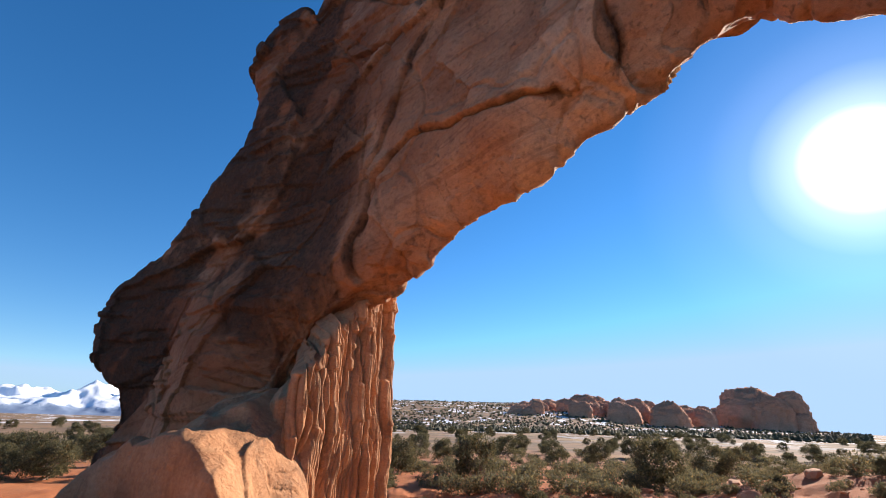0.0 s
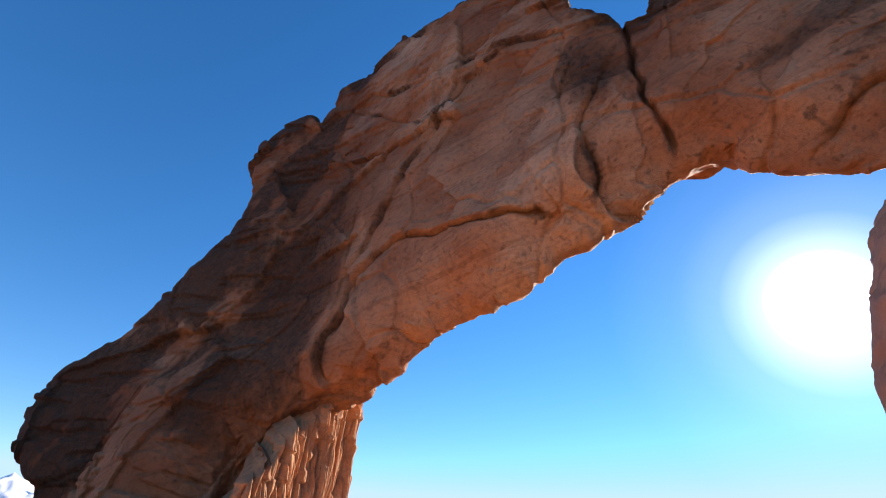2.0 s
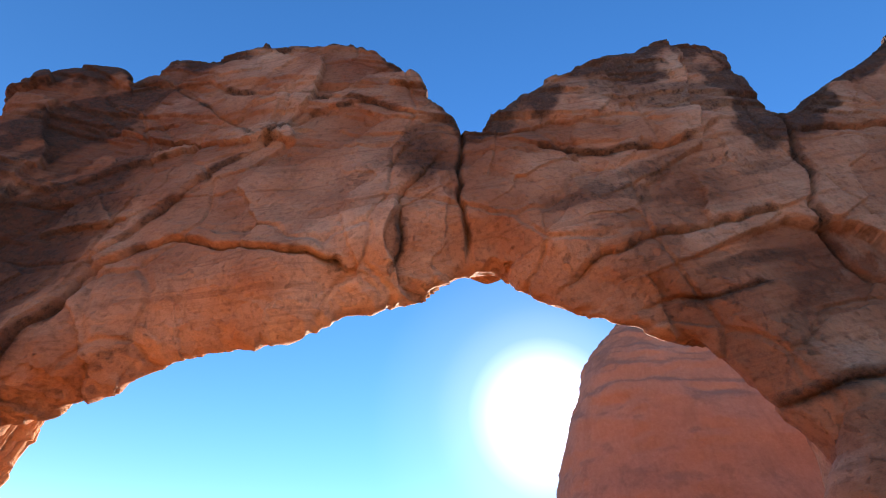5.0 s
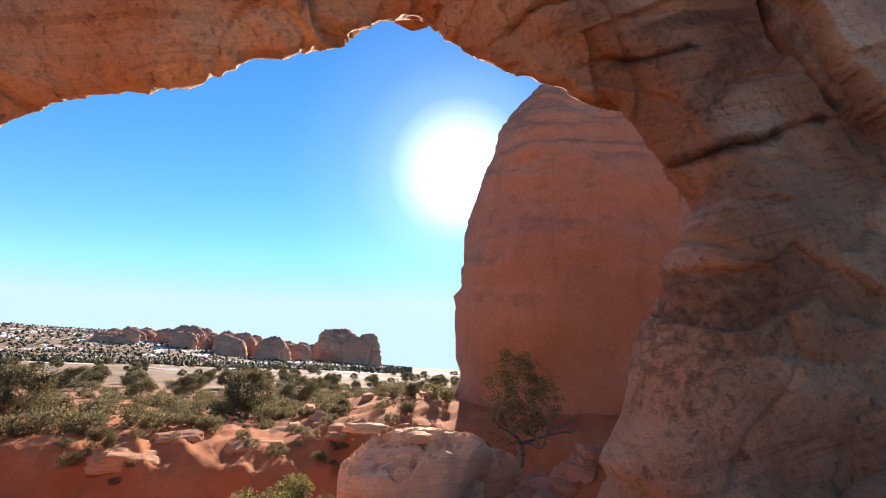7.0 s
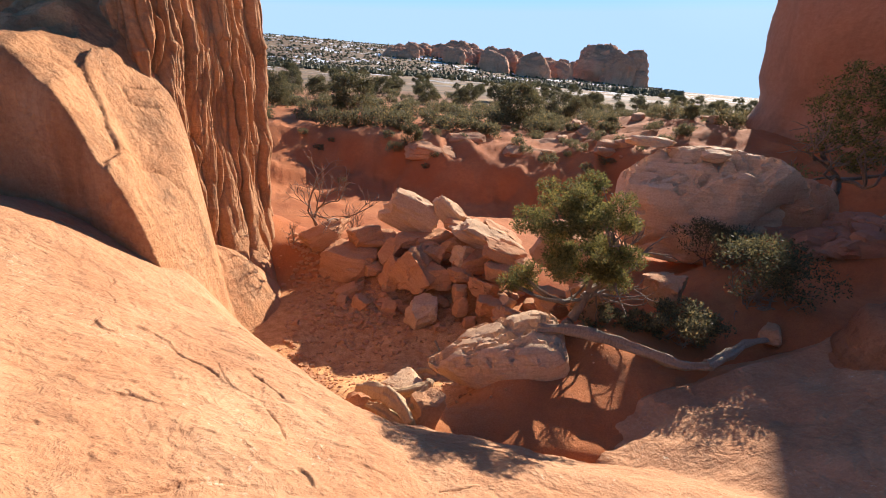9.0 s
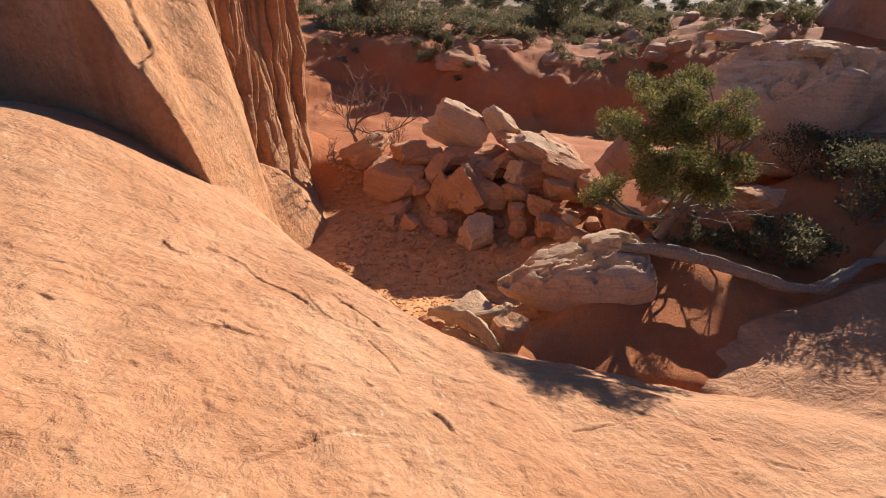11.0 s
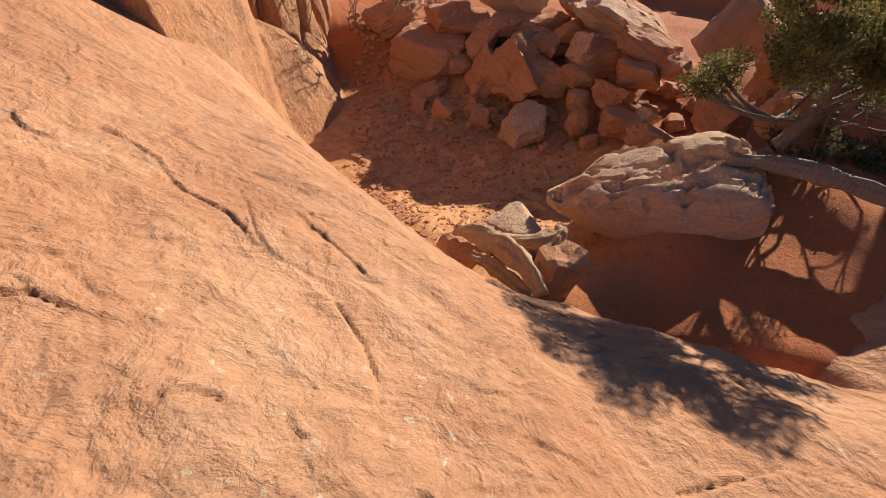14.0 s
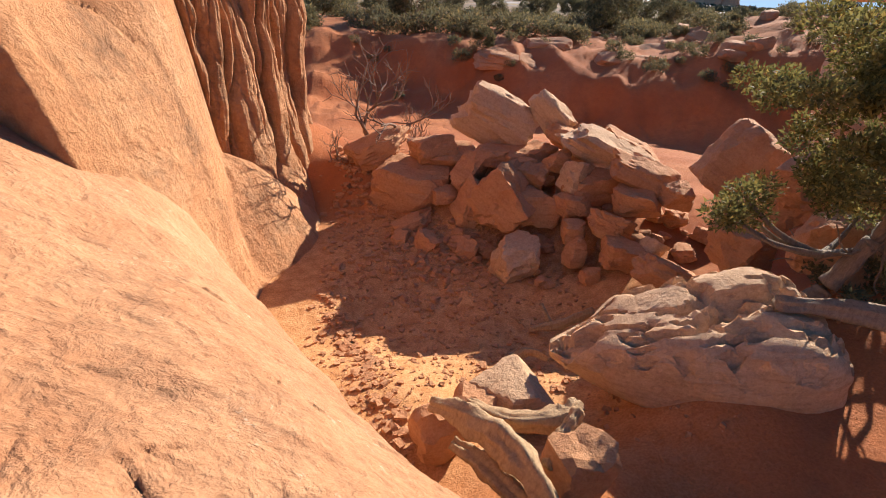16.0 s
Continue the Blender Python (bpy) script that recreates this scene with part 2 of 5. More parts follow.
def arch_material():
    """Fin sandstone: each fallen plane has its own tint, which also holds painted glare and shade, with cross-bedding,
    mineral varnish and a rough dark crust.
    """
    m, n, l, b = node_material("arch_sandstone")
    co = n.new("ShaderNodeTexCoord").outputs["Object"]

    def layer(name):
        a = n.new("ShaderNodeAttribute")
        a.attribute_name = name
        return a.outputs["Fac"]

    tint, varnish = layer("tint"), layer("varnish")
    blotch = tex_noise(n, l, co, 0.5, 7, 0.62, None, 0.5)
    turned = n.new("ShaderNodeMapping")
    turned.inputs["Rotation"].default_value = (0.0, 0.35, 0.64)
    l.new(co, turned.inputs["Vector"])
    bed = tex_noise(n, l, turned.outputs["Vector"], 1.5, 7, 0.62, (0.16, 0.5, 3.2), 0.5)
    fine = tex_noise(n, l, co, 5.0, 9, 0.72)
    grit = tex_noise(n, l, co, 38.0, 4, 0.7)
    col = ramp(n, l, tint, [(0.0, (0.3, 0.11, 0.048)), (0.35, (0.47, 0.2, 0.092)), (0.65, (0.66, 0.33, 0.17)), (1.0, (0.8, 0.5, 0.3))])
    col = mix(n, l, ramp(n, l, blotch, [(0.42, (0, 0, 0)), (0.68, (0.6, 0.6, 0.6))]), col, (0.36, 0.13, 0.055))
    col = mix(n, l, ramp(n, l, blotch, [(0.3, (0.6, 0.6, 0.6)), (0.42, (0, 0, 0))]), col, (0.66, 0.38, 0.23))
    lines = ramp(n, l, bed, [(0.36, (0.5, 0.44, 0.4)), (0.44, (1, 1, 1)), (0.56, (1, 1, 1)), (0.66, (0.66, 0.6, 0.56))])
    col = mix(n, l, 0.4, col, lines, "MULTIPLY")
    col = mix(n, l, 0.8, col, ramp(n, l, fine, [(0.32, (0.5, 0.47, 0.45)), (0.5, (0.95, 0.95, 0.95)), (0.7, (1.0, 1.0, 1.0))]), "MULTIPLY")
    col = mix(n, l, 0.7, col, ramp(n, l, grit, [(0.3, (0.72, 0.7, 0.68)), (0.65, (1, 1, 1))]), "MULTIPLY")
    # varnish: breaks up into streaks and specks at its edges
    edge = n.new("ShaderNodeMath")
    edge.operation = "MULTIPLY_ADD"
    edge.inputs[1].default_value = 2.6
    l.new(fine, edge.inputs[0])
    l.new(varnish, edge.inputs[2])
    limit = n.new("ShaderNodeMapRange")
    limit.inputs["From Min"].default_value, limit.inputs["From Max"].default_value = 1.5, 2.25
    limit.inputs["To Max"].default_value = 0.9
    l.new(edge.outputs[0], limit.inputs["Value"])
    worn = limit.outputs["Result"]
    col = mix(n, l, worn, col, ramp(n, l, grit, [(0.3, (0.035, 0.02, 0.012)), (0.6, (0.09, 0.048, 0.026)), (0.72, (0.22, 0.12, 0.068))]))
    l.new(col, b.inputs["Base Color"])
    b.inputs["Roughness"].default_value = 0.85
    b.inputs["Specular IOR Level"].default_value = 0.3
    bump(n, l, [(bed, 0.35, 0.12), (fine, 0.85, 0.12), (worn, 0.5, 0.05), (grit, 0.5, 0.02)], b)
    return m


ARCH = arch_material()
BUTTRESS = rock_material("buttress_sandstone", (0.56, 0.29, 0.18), (0.49, 0.23, 0.135), (0.4, 0.18, 0.1), varnish=0.15, crust=0.3, bands=1.6, size=2.5)
SLAB = rock_material("slickrock", (0.6, 0.335, 0.19), (0.49, 0.232, 0.118), (0.38, 0.16, 0.075), bands=2.0, size=0.5, relief=1.3, lichen=0.8, pitted=1.8, stain=0.65)
BOULDER = rock_material("boulder_sandstone", (0.66, 0.38, 0.21), (0.57, 0.27, 0.135), (0.38, 0.155, 0.075), bands=4.0, size=0.4, relief=2.0, pitted=0.9)
PALE = rock_material("pale_sandstone", (0.76, 0.53, 0.35), (0.65, 0.41, 0.25), (0.4, 0.21, 0.115), bands=5.0, size=0.4, relief=1.9, pitted=1.0)
FAR_ROCK = rock_material("far_sandstone", (0.75, 0.38, 0.23), (0.62, 0.29, 0.17), (0.42, 0.2, 0.12), bands=1.2, size=14.0, crust=0.2)


# ---------------------------------------------------------------- the lie of the land
def spread(x, y, spots, power=4.0, soft=0.3):
    """Height from a few known spots, weighed by nearness."""
    top, low = 0, 0
    for px, py, pz in spots:
        w = 1.0 / ((x - px) ** 2 + (y - py) ** 2 + soft) ** (power / 2)
        top, low = top + w * pz, low + w
    return top / low


HOLLOW = [(3.2, 4.8, -3.2), (1.7, 5.8, -3.5), (0.5, 7.0, -3.9), (1.5, 7.5, -4.3), (0.6, 9.6, -4.65), (0.1, 11.9, -4.4), (-1.3, 10.0, -4.4),
          (-1.2, 12.8, -4.5), (2.3, 9.0, -4.6), (3.6, 6.2, -3.1), (5.0, 6.5, -2.75), (4.2, 10.2, -3.9), (3.0, 13.4, -3.15), (2.7, 12.7, -3.9), (4.3, 11.4, -3.7), (2.4, 11.0, -4.6), (3.4, 10.5, -4.35), (0.9, 12.6, -4.3), (4.6, 12.5, -3.3), (1.4, 13.2, -3.75), (13.4, 9.2, -1.0), (12.2, 8.2, -1.0), (13.1, 6.9, -0.1), (11.2, 8.4, -1.7),
          (9.0, 11.0, -3.2), (-0.3, 14.6, -3.5), (-2.2, 15.5, -2.8), (0, 18, -4.5), (6.0, 14.0, -4.0), (9.5, 7.0, -2.0)]


def land(x, y):
    """Height of the sand and soil."""
    p = np.stack([x, y, np.zeros_like(x)], -1)
    r, az = np.hypot(x, y), np.degrees(np.arctan2(x, y))
    near = spread(x, y, HOLLOW)
    # the red wash, the bank behind it, the scrub plain and the ridge
    gnaw = r + 4 * fbm(p, 0.07, 11, 3) + 2.5 * fbm(p, 0.25, 17, 3)
    bank = -4.9 + 2.4 * smooth(24, 30, gnaw) + 0.3 * smooth(30, 40, r) + (0.32 * ridged(p, 0.5, 18, 4) - 0.15) * smooth(20, 25, r) * smooth(42, 32, r) + 0.5 * fbm(p, 0.12, 12, 4) * smooth(16, 30, r)
    bank = bank + 1.9 * smooth(24, 38, az) * smooth(22, 40, r)
    plain = -2.9 + 0.9 * smooth(60, 260, r) + 0.5 * fbm(p, 0.03, 13, 4) * smooth(40, 120, r)
    ridge = 44 * smooth(380, 980, r) * smooth(52, 8, az) * smooth(-24, -6, az) * (1 - 0.55 * smooth(8, 37, az))
    rough = 3.5 * fbm(p, 0.012, 14, 5) * smooth(300, 600, r) * smooth(45, 20, az)
    far = bank + (plain - bank) * smooth(38, 70, r) + ridge + rough
    z = near + (far - near) * smooth(13, 24, r)
    return z + 0.06 * fbm(p, 0.9, 15, 4) + 0.014 * fbm(p, 4.0, 16, 4) * (r < 45)


EDGE = [(-6.0, 16.0), (-2.0, 9.0), (-0.95, 7.6), (-0.55, 6.9), (-0.1, 6.15), (0.35, 5.65), (1.0, 5.25), (1.6, 4.95), (2.7, 4.45), (4.0, 4.05), (6.0, 3.6), (9.0, 3.0), (16, 2.0)]


def slab_top(x, y):
    """The slickrock slope that one walks down, without its edge."""
    xx = np.where(x > 0.8, 0.8 + (x - 0.8) * 0.35, x)
    xx = np.where(xx < -2.5, -2.5 + (xx + 2.5) * 0.9, xx)
    z = -0.447 - 0.445 * xx - 0.326 * y
    z = z + 0.6 * np.exp(-((x + 4.0) / 1.5) ** 2) * smooth(4.5, 8.0, y) + 0.8 * smooth(1.7, 0.1, y) * smooth(-2.5, 0.0, x)
    return np.maximum(z - 0.25 * smooth(5.5, 9, y) * smooth(-2.2, -0.8, x), -4.8)


def slickrock(x, y):
    p = np.stack([x, y, np.zeros_like(x)], -1)
    ex, ey = np.array(EDGE).T
    past = (y - np.interp(x, ex, ey)) * 0.85 + 0.1 * fbm(p, 1.2, 21, 3)
    z = slab_top(x, y)
    z = z - 0.35 * smooth(-0.9, 0.3, past) - 1.6 * np.maximum(past - 0.05, 0) ** 1.2 * (past > 0.05) - 0.6 * smooth(0.0, 0.5, past)
    # the shaded slope across the gully
    cross = -3.35 + 0.22 * (x - 3.2) + 0.12 * np.maximum(x - 7.0, 0) - 0.38 * (y - 4.9) * (y < 4.9) - 0.7 * np.maximum(y - 5.4, 0)
    cross = cross - 1.2 * np.maximum(0.6 * x + 0.8 * y - 10.4, 0)
    cross = cross - 2.5 * smooth(3.6, 2.4, x) + 0.12 * fbm(p, 0.8, 22, 3)
    z = np.maximum(z, cross)
    z = z + 0.07 * fbm(p, 0.7, 23, 4) + 0.026 * fbm(p * (1, 1.4, 1), 2.6, 24, 4) + 0.008 * fbm(p, 14, 28, 3)
    # thin sheets that have flaked off
    flake = fbm(p * (1, 1.5, 1), 0.55, 25, 3)
    z = z + 0.01 * smooth(0.02, 0.035, flake) + 0.008 * smooth(-0.2, -0.185, flake)
    jx, jy = x + 0.025 * fbm(p, 2.5, 26, 3), y + 0.025 * fbm(p, 2.5, 27, 3)
    for line, deep, wide, lift in CRACKS:
        d, side = seam(jx, jy, line)
        z = z - 0.62 * deep * (0.35 + 0.65 * smooth(-0.25, 0.3, fbm(p, 2.4, 29, 2))) * np.exp(-(d / (0.36 * wide)) ** 2) + 0.6 * lift * smooth(0.35, 0.0, d) * (side > 0)
    # small crescent chips where thin flakes have lifted
    dice = np.random.RandomState(77)
    for _ in range(190):
        cx, cy = dice.uniform(-3.2, 3.0), dice.uniform(1.5, 7.4)
        size, way, bend = 0.05 + 0.2 * dice.rand() ** 2.2, dice.normal(-0.6, 0.7), dice.uniform(-0.45, 0.45)
        tall = 0.007 + 0.016 * dice.rand() ** 2
        near = np.nonzero((np.abs(x - cx) < 2.2 * size) & (np.abs(y - cy) < 2.2 * size))[0]
        if not len(near):
            continue
        c, d = math.cos(way), math.sin(way)
        a, b = (jx[near] - cx) * c + (jy[near] - cy) * d, (jy[near] - cy) * c - (jx[near] - cx) * d
        b = b - bend * a * a / size
        ends = smooth(size, 0.5 * size, np.abs(a))
        z[near] += ends * tall * (smooth(0.004, 0.012, b) * smooth(size, 0.0, b) - 0.45 * np.exp(-(b / 0.01) ** 2))
    # patches scoured rough
    scour = smooth(0.02, 0.2, fbm(p, 0.9, 78, 3)) * (np.abs(x) < 3.4) * (y > 1.2)
    return z + 0.5 * scour * (0.012 * smooth(0.05, 0.16, fbm(p * (1, 1.5, 1), 4.5, 79, 3)) - 0.008 * smooth(0.1, 0.3, fbm(p, 9.0, 81, 2)))


CRACKS = [([(-1.78, 5.48), (-1.58, 5.34), (-1.37, 5.08), (-1.14, 4.94), (-1.0, 4.76)], 0.04, 0.025, 0.025),
          ([(-1.1, 5.16), (-0.96, 4.79), (-0.86, 4.62), (-0.72, 4.57)], 0.03, 0.022, 0.015),
          ([(-0.77, 5.09), (-0.57, 4.88), (-0.41, 4.67)], 0.035, 0.022, 0.015),
          ([(-0.52, 4.33), (-0.38, 4.09), (-0.32, 3.86), (-0.33, 3.74)], 0.06, 0.025, -0.03),
          ([(-1.56, 3.87), (-1.54, 3.99), (-1.46, 4.02), (-1.33, 3.98)], 0.045, 0.024, 0.02),
          ([(-0.98, 3.63), (-0.91, 3.68), (-0.82, 3.65)], 0.04, 0.022, 0.015)]
CRACKS += [([(-1.6, 2.45), (-1.1, 2.85), (-0.68, 3.28), (-0.35, 3.61), (0.12, 4.13), (0.5, 4.7)], 0.014, 0.022, 0.0),
           ([(-0.95, 2.9), (-0.82, 3.0), (-0.69, 3.06), (-0.53, 3.08)], 0.035, 0.03, 0.02),
           ([(0.26, 3.64), (0.39, 3.59), (0.52, 3.52)], 0.03, 0.022, 0.01),
           ([(0.94, 3.44), (1.26, 3.5), (1.6, 3.52), (1.9, 3.4), (2.05, 3.25)], 0.06, 0.028, -0.03),
           ([(-1.38, 4.13), (-1.26, 4.03), (-1.18, 3.83)], 0.02, 0.022, 0.012),
           ([(-0.73, 5.15), (-0.66, 5.21)], 0.04, 0.025, 0.02), ([(-0.76, 4.96), (-0.72, 5.04)], 0.04, 0.025, 0.02)]


def axis_lines(start, a, b, end, fine, coarse):
    return np.concatenate([np.arange(start, a, coarse), np.arange(a, b, fine), np.arange(b, end + coarse, coarse)])


# ground, one sheet to the horizon
az = np.radians(np.concatenate([np.arange(-180, -60, 6), np.arange(-60, -20, 0.5), np.arange(-20, 65, 0.22), np.arange(65, 90, 0.8), np.arange(90, 181, 6)]))
rad = 2.0 * np.exp(np.arange(0, math.log(4200 / 2.0), 0.0155))
A, Rr = np.meshgrid(az, rad)
gx, gy = (np.sin(A) * Rr).ravel(), (np.cos(A) * Rr).ravel()
gz = land(gx, gy)
ex_, ey_ = np.array(EDGE).T
under = smooth(0.6, -0.8, gy - np.interp(gx, ex_, ey_)) * (gx < 12) * (np.hypot(gx, gy) < 25)
gz = gz - 3.0 * under


def ground_material():
    m, n, l, b = node_material("desert_ground")
    co = n.new("ShaderNodeTexCoord").outputs["Object"]
    big = tex_noise(n, l, co, 0.35, 5, 0.6)
    mid = tex_noise(n, l, co, 5, 6, 0.7)
    grit = tex_noise(n, l, co, 40, 5, 0.75)
    col = ramp(n, l, big, [(0.35, (0.42, 0.13, 0.048)), (0.65, (0.54, 0.2, 0.08))])
    col = mix(n, l, ramp(n, l, mid, [(0.45, (0, 0, 0)), (0.72, (0.7, 0.7, 0.7))]), col, (0.36, 0.13, 0.06))
    col = mix(n, l, 0.8, col, ramp(n, l, grit, [(0.3, (0.62, 0.6, 0.58)), (0.62, (1, 1, 1))]), "MULTIPLY")
    # pale loose sand in the hollow
    pit = n.new("ShaderNodeVectorMath")
    pit.operation = "DISTANCE"
    pit.inputs[1].default_value = (0.9, 9.6, -4.5)
    l.new(co, pit.inputs[0])
    pr = n.new("ShaderNodeMapRange")
    pr.inputs["From Min"].default_value, pr.inputs["From Max"].default_value = 4.6, 2.6
    l.new(pit.outputs["Value"], pr.inputs["Value"])
    loose = ramp(n, l, mid, [(0.38, (0.56, 0.26, 0.105)), (0.62, (0.74, 0.4, 0.19))])
    loose = mix(n, l, 0.8, loose, ramp(n, l, grit, [(0.3, (0.6, 0.57, 0.55)), (0.6, (1, 1, 1))]), "MULTIPLY")
    col = mix(n, l, pr.outputs["Result"], col, loose)
    # farther out: dry scrub soil, grass and old snow
    ln = n.new("ShaderNodeVectorMath")
    ln.operation = "LENGTH"
    l.new(co, ln.inputs[0])
    mr = n.new("ShaderNodeMapRange")
    mr.inputs["From Min"].default_value, mr.inputs["From Max"].default_value = 45, 110
    l.new(ln.outputs["Value"], mr.inputs["Value"])
    scrub = ramp(n, l, tex_noise(n, l, co, 0.09, 8, 0.7), [(0.36, (0.1, 0.075, 0.05)), (0.5, (0.22, 0.14, 0.085)), (0.64, (0.32, 0.17, 0.09))])
    grass = ramp(n, l, tex_noise(n, l, co, 0.02, 6, 0.65, (0.5, 1.6, 1)), [(0.54, (0, 0, 0)), (0.62, (0.6, 0.6, 0.6))])
    scrub = mix(n, l, grass, scrub, (0.36, 0.25, 0.11))
    col = mix(n, l, mr.outputs["Result"], col, scrub)
    m2 = n.new("ShaderNodeMapRange")
    m2.inputs["From Min"].default_value, m2.inputs["From Max"].default_value = 150, 330
    l.new(ln.outputs["Value"], m2.inputs["Value"])
    snow = ramp(n, l, tex_noise(n, l, co, 0.035, 9, 0.75, (1, 0.55, 3)), [(0.545, (0, 0, 0)), (0.575, (1, 1, 1))])
    col = mix(n, l, mix(n, l, 1.0, m2.outputs["Result"], snow, "MULTIPLY"), col, (0.8, 0.82, 0.86))
    l.new(col, b.inputs["Base Color"])
    b.inputs["Roughness"].default_value = 0.95
    b.inputs["Specular IOR Level"].default_value = 0.2
    bump(n, l, [(mid, 0.5, 0.06), (grit, 0.6, 0.015)], b)
    return m


GROUND = ground_material()
ground = tagged(new("ground", mesh_of("ground", np.stack([gx, gy, gz], -1), grid_faces(len(rad), len(az)), GROUND)), "red sandy desert ground with scrub plain and old snow", "ground", kind="structure")

# slickrock slope
lx, ly = axis_lines(-9, -2.8, 2.6, 14, 0.013, 0.1), axis_lines(-8, 1.8, 7.0, 10, 0.013, 0.1)
X, Y = np.meshgrid(lx, ly)
sx, sy = X.ravel(), Y.ravel()
slab = tagged(new("slickrock_slope", mesh_of("slickrock_slope", np.stack([sx, sy, slickrock(sx, sy)], -1), grid_faces(len(ly), len(lx)), SLAB)), "smooth sunlit orange slickrock slope with curved cracks", "rock slope", kind="structure")

# ---------------------------------------------------------------- the arch
INNER = [(-12.9, -7), (-12.8, -3), (-12.6, -0.5), (-12.3, 2.2), (-11.4, 4.0), (-9.8, 5.3), (-8.3, 5.9), (-7.0, 6.85), (-6.3, 7.3), (-5.5, 7.55), (-5.0, 7.75), (-4.2, 8.05), (-3.4, 8.55),
         (-2.0, 9.05), (-0.8, 9.55), (0.7, 10.1), (1.5, 9.5), (2.4, 8.9), (3.5, 8.5), (5.2, 7.9), (6.5, 5.9), (6.8, 4.8), (6.15, 2.6), (5.2, 0.6), (3.5, -3)]
OUTER = [(-21.6, -6), (-19.6, 0.4), (-19.1, 2.0), (-20.7, 4.3), (-20.3, 6.1), (-17.8, 8.1), (-16.0, 10.3), (-15.2, 12.8), (-15.8, 16.6), (-14.0, 18.0), (-13.0, 17.6), (-12.3, 20.3), (-9.8, 22.3),
         (-6.1, 22.9), (-3.2, 20.2), (-0.3, 15.5), (1.7, 17.9), (5.5, 20.8), (9.2, 21.6), (10.0, 16.8), (13.8, 20.1), (19.7, 24.8), (28, 24), (34, 10), (34, -4)]


# cracks and rims on the face: line along and up the fin, depth, width, and the step beside it
SEAMS = [([(-9.6, 6.0), (-9.2, 8.2), (-8.5, 9.3), (-7.6, 9.6), (-6.2, 9.4), (-4.9, 9.2), (-3.2, 9.3)], 0.3, 0.1, 0.35),
         ([(-9.1, 9.1), (-8.3, 11.2), (-6.8, 14.0), (-5.6, 15.8), (-4.4, 16.2)], 0.1, 0.1, 0.3),
         ([(-13.1, 18.4), (-9.8, 16.3), (-7.3, 14.3), (-6.7, 14.6)], 0.14, 0.09, -0.25),
         ([(-12.6, 17.2), (-10.5, 17.9), (-8.1, 17.1), (-5.7, 16.8), (-2.3, 16.0)], 0.1, 0.12, 0.3)]
SEAMS += [([(-0.3, 15.8), (-0.5, 13.0), (-0.1, 11.2), (0.2, 9.7), (0.5, 8.6)], 0.4, 0.12, 0.0),
          ([(-3.7, 7.7), (-2.1, 8.8), (-1.8, 10.1), (-2.0, 11.4), (-1.5, 12.5)], 0.15, 0.1, 0.35),
          ([(2.0, 14.1), (3.7, 13.9), (5.8, 13.9), (7.4, 15.0)], 0.16, 0.12, 0.25),
          ([(2.6, 9.2), (4.1, 10.1), (6.0, 10.8), (7.8, 11.5)], 0.16, 0.16, 0.35)]
SEAMS += [([(9.7, 17.2), (9.5, 13.7), (8.8, 11.6), (9.1, 10.6), (9.2, 9.8), (10.5, 8.0)], 0.4, 0.12, 0.2),
          ([(4.1, 8.4), (5.7, 8.8), (6.8, 9.1)], 0.14, 0.1, -0.2), ([(10.0, 15.0), (13.0, 15.6), (18.0, 17.5)], 0.25, 0.14, 0.2),
          ([(5.6, 6.2), (7.5, 6.6), (10.0, 7.6)], 0.15, 0.15, 0.3)]


def curve_at(points, t):
    """Catmull-Rom through the points, t in 0..len-1."""
    p = np.array(points, float)
    i = np.clip(np.floor(t).astype(int), 0, len(p) - 2)
    f = (t - i)[:, None]
    a, b, c, d = p[np.maximum(i - 1, 0)], p[i], p[i + 1], p[np.minimum(i + 2, len(p) - 1)]
    return 0.5 * (2 * b + (c - a) * f + (2 * a - 5 * b + 4 * c - d) * f ** 2 + (3 * b - a - 3 * c + d) * f ** 3)


def plan(s, d):
    """Place on the bent line of the fin: s along it, d across it."""
    line = np.arange(-60, 60, 0.1)
    heading = np.radians(-36.9) + np.radians(18.9) * smooth(-10, -12.5, line)
    px, py = np.cumsum(np.cos(heading)) * 0.1, np.cumsum(np.sin(heading)) * 0.1
    k = np.argmin(np.abs(line))
    px, py = px - px[k] + 8.6 * 0.6, py - py[k] + 8.6 * 0.8
    x, y, h = (np.interp(s, line, q) for q in (px, py, heading))
    return x - np.sin(h) * (d - 8.6), y + np.cos(h) * (d - 8.6)


